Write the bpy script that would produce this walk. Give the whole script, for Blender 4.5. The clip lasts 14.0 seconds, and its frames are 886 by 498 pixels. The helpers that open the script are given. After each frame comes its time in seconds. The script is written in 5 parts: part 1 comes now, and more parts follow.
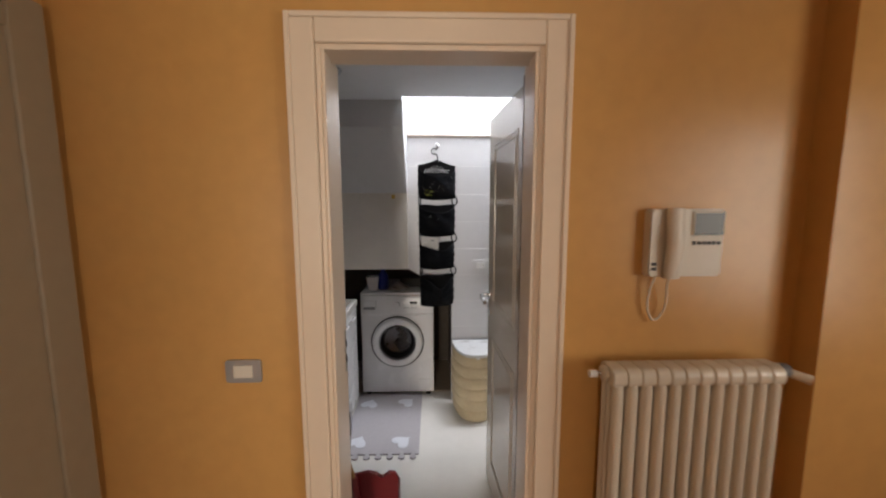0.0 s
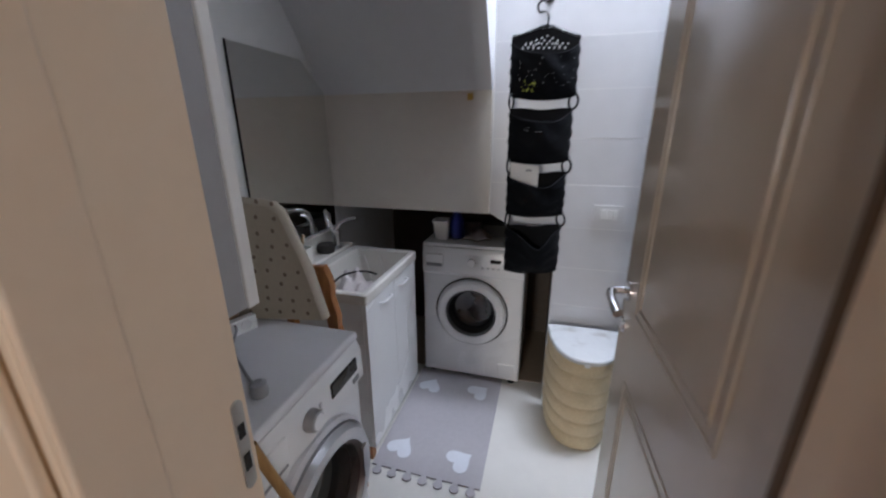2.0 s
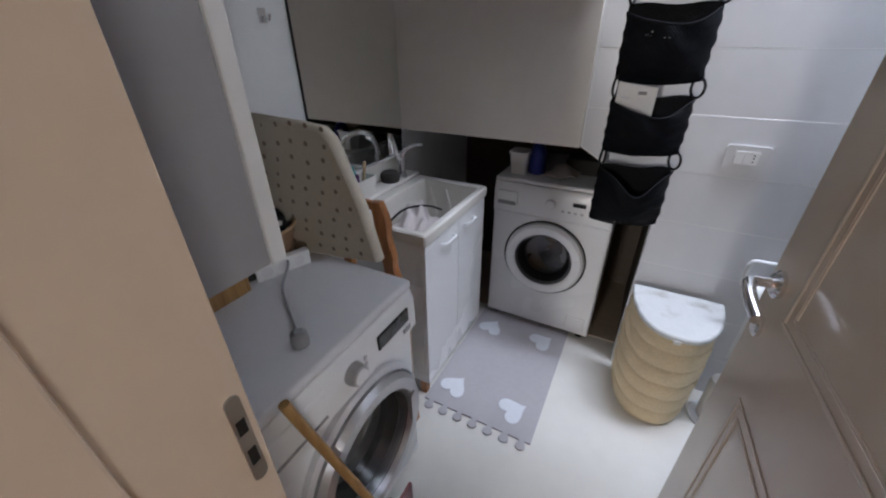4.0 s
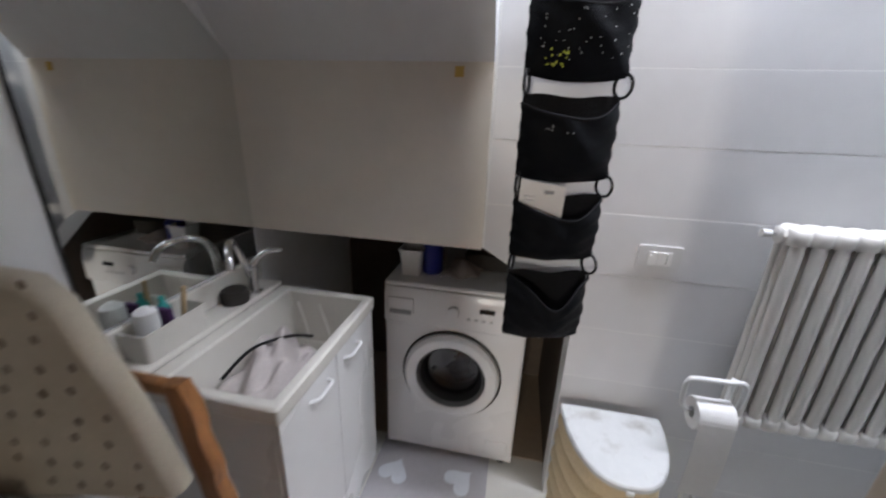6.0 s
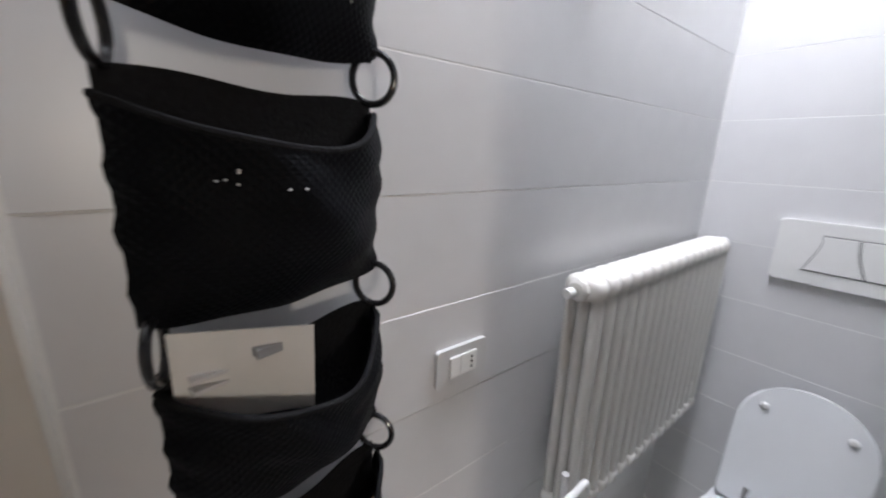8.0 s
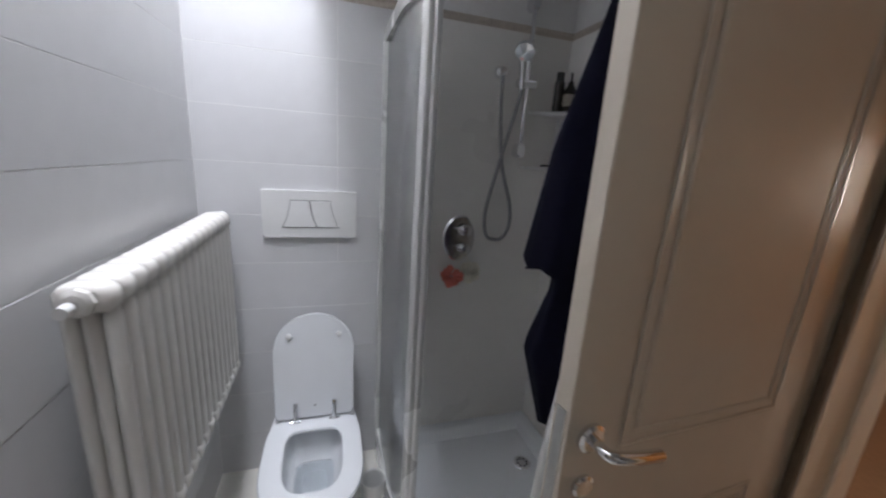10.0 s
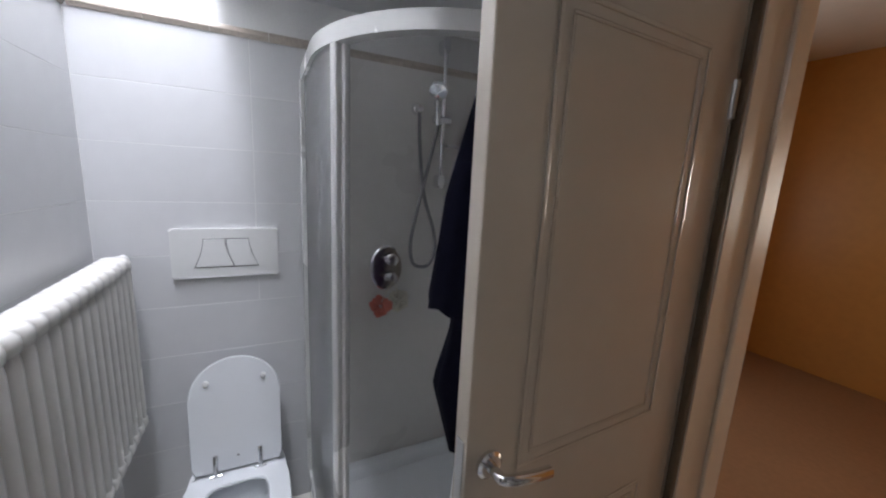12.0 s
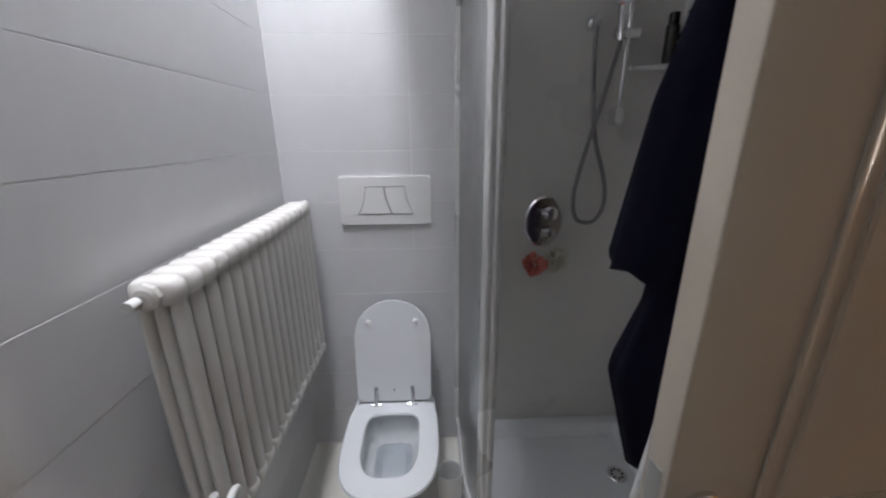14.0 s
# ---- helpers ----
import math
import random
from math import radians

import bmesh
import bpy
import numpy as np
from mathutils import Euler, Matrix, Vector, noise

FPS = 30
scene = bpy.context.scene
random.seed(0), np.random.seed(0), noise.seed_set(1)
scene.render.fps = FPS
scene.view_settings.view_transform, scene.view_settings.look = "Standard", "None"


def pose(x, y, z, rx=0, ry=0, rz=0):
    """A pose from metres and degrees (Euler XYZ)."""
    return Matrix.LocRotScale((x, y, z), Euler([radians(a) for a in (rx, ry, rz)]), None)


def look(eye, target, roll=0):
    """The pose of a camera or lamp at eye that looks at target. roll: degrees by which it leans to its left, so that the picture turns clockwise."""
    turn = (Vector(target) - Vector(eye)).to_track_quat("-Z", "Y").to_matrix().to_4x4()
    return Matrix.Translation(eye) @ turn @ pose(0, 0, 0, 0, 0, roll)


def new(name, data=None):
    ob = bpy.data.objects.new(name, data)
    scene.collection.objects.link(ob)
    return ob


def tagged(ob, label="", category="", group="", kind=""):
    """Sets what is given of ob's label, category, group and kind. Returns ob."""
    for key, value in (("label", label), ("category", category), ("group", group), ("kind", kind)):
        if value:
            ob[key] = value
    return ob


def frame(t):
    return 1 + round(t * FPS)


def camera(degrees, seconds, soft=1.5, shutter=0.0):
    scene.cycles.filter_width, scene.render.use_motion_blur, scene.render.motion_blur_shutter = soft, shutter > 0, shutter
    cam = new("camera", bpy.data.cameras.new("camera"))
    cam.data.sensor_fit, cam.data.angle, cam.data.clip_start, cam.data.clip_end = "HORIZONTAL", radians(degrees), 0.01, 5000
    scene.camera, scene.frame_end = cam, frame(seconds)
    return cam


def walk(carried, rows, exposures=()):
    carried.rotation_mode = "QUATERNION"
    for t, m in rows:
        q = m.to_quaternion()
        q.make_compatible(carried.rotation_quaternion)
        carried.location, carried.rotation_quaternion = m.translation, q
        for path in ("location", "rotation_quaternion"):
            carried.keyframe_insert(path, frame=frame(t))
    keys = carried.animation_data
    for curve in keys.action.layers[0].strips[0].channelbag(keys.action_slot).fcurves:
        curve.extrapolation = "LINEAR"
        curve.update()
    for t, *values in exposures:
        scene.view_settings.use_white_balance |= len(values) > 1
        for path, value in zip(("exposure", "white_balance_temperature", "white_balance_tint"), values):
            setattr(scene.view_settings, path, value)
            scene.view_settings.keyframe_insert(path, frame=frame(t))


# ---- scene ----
cam = camera(100.3, 14.0, soft=2.1, shutter=0.4)
PATH = [
    (0, (0.237, 0.342, 1.587), (0.293, 2.328, 1.353), -0.1),
    (0.5, (0.228, 0.635, 1.579), (0.223, 2.616, 1.305), 0.2),
    (1, (0.33, 0.905, 1.573), (0.188, 2.869, 1.22), 0.0),
    (1.5, (0.384, 1.107, 1.558), (0.065, 3.027, 1.095), -0.3),
    (2, (0.323, 1.333, 1.5), (-0.194, 3.166, 0.892), -0.3),
    (2.5, (0.279, 1.47, 1.451), (-0.398, 3.194, 0.697), -0.3),
    (2.7, (0.278, 1.49, 1.45), (-0.459, 3.157, 0.627), -0.5),
    (4.8, (0.255, 1.633, 1.513), (-0.571, 3.16, 0.521), -0.5),
    (5, (0.234, 1.7, 1.48), (-0.567, 3.293, 0.572), 0.4),
    (5.5, (0.143, 1.831, 1.52), (-0.48, 3.544, 0.698), 1.3),
    (6, (0.142, 1.967, 1.52), (-0.213, 3.819, 0.854), 2.1),
    (6.5, (0.175, 2.179, 1.535), (0.123, 4.101, 0.983), 2.3),
    (7, (0.194, 2.36, 1.555), (0.54, 4.255, 1.017), 2.4),
    (7.5, (0.166, 2.54, 1.531), (0.927, 4.33, 1.066), 2.3),
    (8, (0.167, 2.689, 1.531), (1.35, 4.222, 1.029), 1.8),
    (8.5, (0.201, 2.752, 1.522), (1.813, 3.822, 1.017), 1.8),
    (9, (0.17, 2.749, 1.528), (2.049, 3.191, 1.004), 2.1),
    (9.2, (0.172, 2.74, 1.528), (2.095, 2.901, 1.001), 2.5),
    (11.3, (0.057, 2.585, 1.594), (1.801, 1.706, 1.161), 3.6),
    (11.5, (0.058, 2.567, 1.617), (1.814, 1.708, 1.194), 3.3),
    (12, (0.076, 2.638, 1.596), (1.84, 1.771, 1.227), 2.8),
    (12.5, (0.101, 2.644, 1.587), (1.913, 1.891, 1.199), 2.3),
    (13, (0.136, 2.66, 1.555), (1.994, 2.059, 1.12), 1.7),
    (13.5, (0.192, 2.623, 1.538), (2.096, 2.306, 1.014), 0.6),
    (14, (0.24, 2.606, 1.526), (2.148, 2.524, 0.93), -0.5),
]
EXPOSURES = [(0.0, 0.0, 6500, 10), (0.5, -0.1, 6350, 10), (1.0, -0.25, 6000, 10), (1.5, -0.15, 5900, 10), (2.5, 0.0, 5650, 10), (5.0, 0.15, 6000, 10), (6.5, 0.25, 6300, 10), (7.5, 0.0, 6400, 10), (8.5, -0.1, 6450, 10), (9.0, -0.3, 6450, 10), (11.5, -0.25, 6250, 10), (13.0, -0.3, 6400, 10), (14.0, -0.45, 6500, 10)]
walk(cam, [(t, look(eye, target, roll)) for t, eye, target, roll in PATH], EXPOSURES)

# ---- world and lights ----
world = bpy.data.worlds.new("sky")
scene.world = world
world.use_nodes = True
wn = world.node_tree
sky = wn.nodes.new("ShaderNodeTexSky")
sky.sky_type, sky.sun_disc = "NISHITA", False
sky.sun_elevation, sky.sun_rotation = radians(50), radians(120)
wn.links.new(sky.outputs[0], wn.nodes["Background"].inputs[0])
wn.nodes["Background"].inputs[1].default_value = 0.12


def area_lamp(name, place, target, sx, sy, watts, colour):
    data = bpy.data.lights.new(name, "AREA")
    data.shape, data.size, data.size_y, data.energy, data.color = "RECTANGLE", sx, sy, watts, colour
    ob = new(name, data)
    ob.matrix_world = look(place, target)
    return ob


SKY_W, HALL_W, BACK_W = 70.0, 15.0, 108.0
area_lamp("skylight_daylight", (1.00, 2.99, 3.52), (1.00, 2.985, 0.0), 1.2, 0.32, SKY_W, (0.905, 0.92, 1.0))
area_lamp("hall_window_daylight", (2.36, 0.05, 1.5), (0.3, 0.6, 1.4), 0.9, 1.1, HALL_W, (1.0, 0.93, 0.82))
# added unseen lamp: narrow warm beam through the doorway onto the tiled wall
area_lamp("far_beam_lamp", (-0.52, -4.60, 1.5), (0.1, 1.6, 1.35), 0.60, 1.1, BACK_W, (1.0, 0.92, 0.80))


# ---- materials ----
def material(name, colour, rough=0.5, metal=0.0, vary=0.06, scale=6.0, bump=0.0, bump_scale=60.0, coat=0.0, random_piece=0.0, stain=None):
    """A principled surface with two scales of colour variation, varied gloss and fine relief."""
    m = bpy.data.materials.new(name)
    m.use_nodes = True
    nt = m.node_tree
    b = nt.nodes["Principled BSDF"]
    b.inputs["Roughness"].default_value, b.inputs["Metallic"].default_value = rough, metal
    b.inputs["Coat Weight"].default_value, b.inputs["Coat Roughness"].default_value = coat, 0.12
    co = nt.nodes.new("ShaderNodeTexCoord")
    n1, n2 = nt.nodes.new("ShaderNodeTexNoise"), nt.nodes.new("ShaderNodeTexNoise")
    n1.inputs["Scale"].default_value, n1.inputs["Detail"].default_value = scale * 0.35, 4
    n2.inputs["Scale"].default_value, n2.inputs["Detail"].default_value = scale * 6, 6
    add = nt.nodes.new("ShaderNodeMath"); add.operation = "ADD"
    for n, k in ((n1, 0), (n2, 1)):
        nt.links.new(co.outputs["Object"], n.inputs["Vector"])
        nt.links.new(n.outputs["Fac"], add.inputs[k])
    ramp = nt.nodes.new("ShaderNodeMapRange")
    ramp.inputs["From Min"].default_value, ramp.inputs["From Max"].default_value = 0.6, 1.4
    ramp.inputs["To Min"].default_value, ramp.inputs["To Max"].default_value = 1 - vary, 1 + vary
    nt.links.new(add.outputs[0], ramp.inputs["Value"])
    mul = nt.nodes.new("ShaderNodeVectorMath"); mul.operation = "SCALE"
    mul.inputs[0].default_value = colour
    fac = ramp.outputs[0]
    if random_piece:
        info = nt.nodes.new("ShaderNodeObjectInfo")
        r = nt.nodes.new("ShaderNodeMapRange")
        r.inputs["To Min"].default_value, r.inputs["To Max"].default_value = 1 - random_piece, 1 + random_piece
        nt.links.new(info.outputs["Random"], r.inputs["Value"])
        mm = nt.nodes.new("ShaderNodeMath"); mm.operation = "MULTIPLY"
        nt.links.new(fac, mm.inputs[0]); nt.links.new(r.outputs[0], mm.inputs[1])
        fac = mm.outputs[0]
    nt.links.new(fac, mul.inputs["Scale"])
    out = mul.outputs[0]
    if stain:
        sc, size, lo, hi = stain
        n3 = nt.nodes.new("ShaderNodeTexNoise")
        n3.inputs["Scale"].default_value, n3.inputs["Detail"].default_value = size, 5
        nt.links.new(co.outputs["Object"], n3.inputs["Vector"])
        r3 = nt.nodes.new("ShaderNodeMapRange")
        r3.inputs["From Min"].default_value, r3.inputs["From Max"].default_value = lo, hi
        nt.links.new(n3.outputs["Fac"], r3.inputs["Value"])
        mix = nt.nodes.new("ShaderNodeMix"); mix.data_type = "RGBA"
        nt.links.new(r3.outputs[0], mix.inputs["Factor"])
        nt.links.new(out, mix.inputs["A"])
        mix.inputs["B"].default_value = (*sc, 1)
        out = mix.outputs["Result"]
    nt.links.new(out, b.inputs["Base Color"])
    rr = nt.nodes.new("ShaderNodeMapRange")
    rr.inputs["From Min"].default_value, rr.inputs["From Max"].default_value = 0.3, 0.7
    rr.inputs["To Min"].default_value, rr.inputs["To Max"].default_value = rough * 0.85, min(1, rough * 1.18)
    nt.links.new(n1.outputs["Fac"], rr.inputs["Value"])
    nt.links.new(rr.outputs[0], b.inputs["Roughness"])
    if bump:
        n4 = nt.nodes.new("ShaderNodeTexNoise")
        n4.inputs["Scale"].default_value, n4.inputs["Detail"].default_value = bump_scale, 4
        nt.links.new(co.outputs["Object"], n4.inputs["Vector"])
        bp = nt.nodes.new("ShaderNodeBump")
        bp.inputs["Strength"].default_value, bp.inputs["Distance"].default_value = bump, 0.004
        nt.links.new(n4.outputs["Fac"], bp.inputs["Height"])
        nt.links.new(bp.outputs[0], b.inputs["Normal"])
    return m


def clear_glass(name, tint, rough=0.02):
    m = bpy.data.materials.new(name)
    m.use_nodes = True
    b = m.node_tree.nodes["Principled BSDF"]
    b.inputs["Base Color"].default_value = (*tint, 1)
    b.inputs["Roughness"].default_value = rough
    b.inputs["Transmission Weight"].default_value = 1.0
    b.inputs["IOR"].default_value = 1.45
    return m


def wood(name, a, bcol, rough=0.5, scale=14.0, stretch=(1, 1, 0.08)):
    m = material(name, a, rough, vary=0.08, scale=scale, bump=0.15, bump_scale=80)
    nt = m.node_tree
    b = nt.nodes["Principled BSDF"]
    co = nt.nodes.new("ShaderNodeTexCoord")
    mp = nt.nodes.new("ShaderNodeMapping")
    mp.inputs["Scale"].default_value = stretch
    nt.links.new(co.outputs["Object"], mp.inputs["Vector"])
    n = nt.nodes.new("ShaderNodeTexNoise")
    n.inputs["Scale"].default_value, n.inputs["Detail"].default_value, n.inputs["Distortion"].default_value = scale * 4, 6, 0.6
    nt.links.new(mp.outputs[0], n.inputs["Vector"])
    r = nt.nodes.new("ShaderNodeValToRGB")
    r.color_ramp.elements[0].position, r.color_ramp.elements[1].position = 0.35, 0.68
    r.color_ramp.elements[0].color, r.color_ramp.elements[1].color = (*bcol, 1), (*a, 1)
    nt.links.new(n.outputs["Fac"], r.inputs[0])
    nt.links.new(r.outputs[0], b.inputs["Base Color"])
    return m


M = {}
M["orange"] = material("ochre_wall_paint", (0.60, 0.33, 0.105), 0.34, vary=0.07, scale=3, bump=0.08, bump_scale=140)
M["white_wall"] = material("white_wall_paint", (0.80, 0.80, 0.79), 0.6, vary=0.03, scale=3, bump=0.12, bump_scale=160)
M["ceiling"] = material("ceiling_paint", (0.78, 0.79, 0.80), 0.7, vary=0.03, scale=2, bump=0.1, bump_scale=120)
M["tile"] = material("grey_white_glazed_tile", (0.66, 0.66, 0.67), 0.3, vary=0.035, scale=2.2, random_piece=0.02)
M["grout"] = material("pale_grout", (0.80, 0.80, 0.79), 0.8, vary=0.05, scale=20, bump=0.2, bump_scale=300)
M["shower_wall"] = material("shower_wall_lining", (0.80, 0.785, 0.755), 0.3, vary=0.03, scale=2, bump=0.03)
M["band"] = material("beige_border_tile", (0.50, 0.44, 0.38), 0.35, vary=0.2, scale=14, bump=0.3, bump_scale=60)
M["floor"] = material("cream_floor_tile", (0.78, 0.76, 0.70), 0.2, vary=0.035, scale=2.5, bump=0.03, bump_scale=30)
M["hall_floor"] = material("terracotta_floor", (0.34, 0.20, 0.12), 0.35, vary=0.15, scale=5, bump=0.1)
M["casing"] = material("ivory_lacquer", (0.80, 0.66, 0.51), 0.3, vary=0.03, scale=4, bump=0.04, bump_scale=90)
# ivory lowered below the casing's: shade on the open leaf put into the colour
M["door"] = material("shaded_ivory_door_lacquer", (0.60, 0.53, 0.44), 0.17, vary=0.03, scale=3, coat=0.4)
# casing lacquer with the dim hall corner put into the colour
M["olive"] = material("dimmed_olive_lacquer", (0.36, 0.30, 0.21), 0.4, vary=0.05, scale=4)
M["screen"] = material("dull_grey_screen", (0.12, 0.125, 0.13), 0.35, vary=0.05, scale=8)
M["panel"] = material("cream_painted_panel", (0.74, 0.695, 0.62), 0.42, vary=0.04, scale=2.5, bump=0.05, bump_scale=50)
M["soffit"] = material("white_soffit_paint", (0.66, 0.66, 0.66), 0.5, vary=0.03, scale=2.5, bump=0.08, bump_scale=120)
# brown of the recess, with its dark interior put into the base colour
M["recess"] = material("dark_recess_brown", (0.10, 0.075, 0.055), 0.7, vary=0.2, scale=4, bump=0.2)
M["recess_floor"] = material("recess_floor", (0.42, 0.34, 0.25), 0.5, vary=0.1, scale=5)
M["appliance"] = material("white_enamel", (0.84, 0.84, 0.84), 0.28, vary=0.015, scale=2, coat=0.2)
M["appliance_grey"] = material("light_grey_enamel", (0.70, 0.69, 0.70), 0.32, vary=0.02, scale=2)
M["white_plastic"] = material("white_plastic", (0.78, 0.78, 0.77), 0.35, vary=0.02, scale=8)
M["ivory_plastic"] = material("ivory_plastic", (0.72, 0.66, 0.56), 0.4, vary=0.03, scale=10)
M["grey_plastic"] = material("grey_plastic", (0.30, 0.30, 0.31), 0.4, vary=0.06, scale=10)
M["silver_plastic"] = material("silver_plastic", (0.50, 0.50, 0.51), 0.3, metal=0.6, vary=0.03, scale=10)
M["black"] = material("black_plastic", (0.012, 0.012, 0.014), 0.25, vary=0.1, scale=10)
M["dark_gap"] = material("dark_joint", (0.02, 0.02, 0.02), 0.8, vary=0.1)
M["dark_glass"] = material("smoked_door_glass", (0.016, 0.016, 0.018), 0.07, vary=0.1, scale=3)
M["drum"] = material("steel_drum", (0.45, 0.45, 0.45), 0.3, metal=1.0, vary=0.1, scale=10)
M["chrome"] = material("chrome", (0.78, 0.78, 0.79), 0.08, metal=1.0, vary=0.02, scale=8)
M["steel"] = material("brushed_steel", (0.55, 0.54, 0.52), 0.3, metal=1.0, vary=0.06, scale=10)
M["alu"] = material("white_aluminium_profile", (0.74, 0.74, 0.73), 0.26, metal=0.25, vary=0.03, scale=6)
M["ceramic"] = material("white_ceramic", (0.80, 0.82, 0.84), 0.08, vary=0.01, scale=3, coat=0.5)
M["basin"] = material("cream_basin_ceramic", (0.74, 0.71, 0.65), 0.2, vary=0.03, scale=5)
M["cabinet"] = material("white_laminate", (0.77, 0.765, 0.75), 0.28, vary=0.015, scale=3)
# the wall cabinet's backlit shade is put into this grey
M["darkened_cab"] = material("darkened_grey_laminate", (0.33, 0.325, 0.335), 0.32, vary=0.05, scale=3, bump=0.03)
M["radiator"] = material("white_radiator_paint", (0.77, 0.75, 0.71), 0.25, vary=0.02, scale=5, bump=0.04)
M["hall_radiator"] = material("ivory_radiator_paint", (0.66, 0.58, 0.46), 0.3, vary=0.03, scale=5, bump=0.04)
M["bag"] = material("black_woven_fabric", (0.0045, 0.005, 0.0065), 0.55, vary=0.3, scale=30, bump=0.8, bump_scale=170)
M["bag_in"] = material("black_mesh_fabric", (0.012, 0.012, 0.013), 0.8, vary=0.3, scale=30, bump=0.6, bump_scale=170)
M["paper"] = material("white_paper", (0.78, 0.77, 0.75), 0.7, vary=0.03, scale=10)
M["mat"] = material("grey_foam_mat", (0.46, 0.44, 0.45), 0.75, vary=0.06, scale=8, bump=0.35, bump_scale=220)
M["heart"] = material("white_foam_heart", (0.74, 0.76, 0.79), 0.7, vary=0.05, scale=10, bump=0.35, bump_scale=220)
M["wicker"] = material("straw_wicker", (0.66, 0.54, 0.34), 0.6, vary=0.14, scale=20, bump=0.8, bump_scale=110)
M["wicker_dark"] = material("brown_wicker", (0.44, 0.31, 0.17), 0.6, vary=0.2, scale=20, bump=0.8, bump_scale=110)
M["marble"] = material("worn_white_lid", (0.62, 0.63, 0.62), 0.45, vary=0.06, scale=8, stain=((0.30, 0.28, 0.25), 11, 0.56, 0.80))
M["board"] = material("cream_cotton_cover", (0.56, 0.50, 0.40), 0.85, vary=0.06, scale=12, bump=0.35, bump_scale=150)
M["dot"] = material("brown_print", (0.27, 0.21, 0.16), 0.85, vary=0.2, scale=30)
M["wood_orange"] = wood("varnished_pine", (0.46, 0.20, 0.065), (0.28, 0.11, 0.035), 0.4)
M["wood_yellow"] = wood("yellow_wood_handle", (0.44, 0.26, 0.09), (0.30, 0.16, 0.05), 0.45)
M["red"] = material("red_plastic", (0.20, 0.012, 0.018), 0.35, vary=0.08, scale=10)
M["blue"] = material("blue_plastic", (0.012, 0.025, 0.24), 0.3, vary=0.08, scale=10)
M["navy"] = material("navy_wool", (0.005, 0.005, 0.013), 0.95, vary=0.25, scale=12, bump=0.15, bump_scale=260)
M["purple"] = material("purple_cotton", (0.075, 0.028, 0.105), 0.85, vary=0.2, scale=12, bump=0.4, bump_scale=200)
M["red_cloth"] = material("red_cotton", (0.42, 0.02, 0.02), 0.85, vary=0.1, scale=12, bump=0.4, bump_scale=200)
M["terry"] = material("white_terry", (0.72, 0.72, 0.72), 0.95, vary=0.05, scale=14, bump=0.9, bump_scale=260)
M["cloth"] = material("grey_pink_cloth", (0.52, 0.47, 0.45), 0.9, vary=0.1, scale=14, bump=0.5, bump_scale=200)
M["coral"] = material("coral_mesh_sponge", (0.76, 0.25, 0.20), 0.8, vary=0.2, scale=30, bump=0.6, bump_scale=120)
M["cream_net"] = material("cream_mesh_sponge", (0.84, 0.80, 0.70), 0.8, vary=0.15, scale=30, bump=0.6, bump_scale=120)
M["bottle"] = material("dark_brown_bottle", (0.02, 0.015, 0.012), 0.2, vary=0.2, scale=10)
M["label"] = material("printed_label", (0.40, 0.36, 0.30), 0.5, vary=0.1, scale=20)
M["yellow_tape"] = material("yellow_tape", (0.62, 0.42, 0.10), 0.5, vary=0.1, scale=20)
M["green"] = material("yellow_green_print", (0.50, 0.55, 0.06), 0.6, vary=0.1, scale=20)
M["teal"] = material("teal_plastic", (0.03, 0.30, 0.27), 0.4, vary=0.1, scale=10)
M["brush"] = material("dark_bristle", (0.05, 0.045, 0.04), 0.9, vary=0.3, scale=40, bump=0.9, bump_scale=200)
M["dark_glass"].node_tree.nodes["Principled BSDF"].inputs["Specular IOR Level"].default_value = 0.28
for k in ("bag", "bag_in", "navy"):
    M[k].node_tree.nodes["Principled BSDF"].inputs["Specular IOR Level"].default_value = 0.07
M["mirror"] = material("mirror_silver", (0.84, 0.86, 0.84), 0.015, metal=1.0, vary=0.0)
M["smoke"] = clear_glass("smoked_glass", (0.24, 0.24, 0.25))
M["tinted"] = clear_glass("grey_tinted_glass", (0.62, 0.62, 0.65), 0.12)
M["grey_rubber"] = material("grey_rubber", (0.16, 0.16, 0.165), 0.6, vary=0.1, scale=12)
M["hinge_gap_brown"] = material("hinge_gap_brown", (0.13, 0.085, 0.05), 0.6, vary=0.1, scale=12)
M["plate_silver"] = material("pale_silver_plastic", (0.66, 0.66, 0.66), 0.35, 0.2, vary=0.03, scale=10)
M["hose"] = material("ribbed_metal_hose", (0.30, 0.30, 0.31), 0.35, 0.7, vary=0.15, scale=60, bump=0.5, bump_scale=260)
M["wicker_small"] = material("brown_woven_wicker", (0.34, 0.22, 0.13), 0.65, vary=0.2, scale=20, bump=0.8, bump_scale=110)
M["water"] = clear_glass("water", (0.95, 0.98, 1.0))
M["frost"] = clear_glass("frosted_glass", (0.95, 0.955, 0.95), 0.25)
M["pane"] = clear_glass("window_glass", (0.98, 0.99, 1.0))


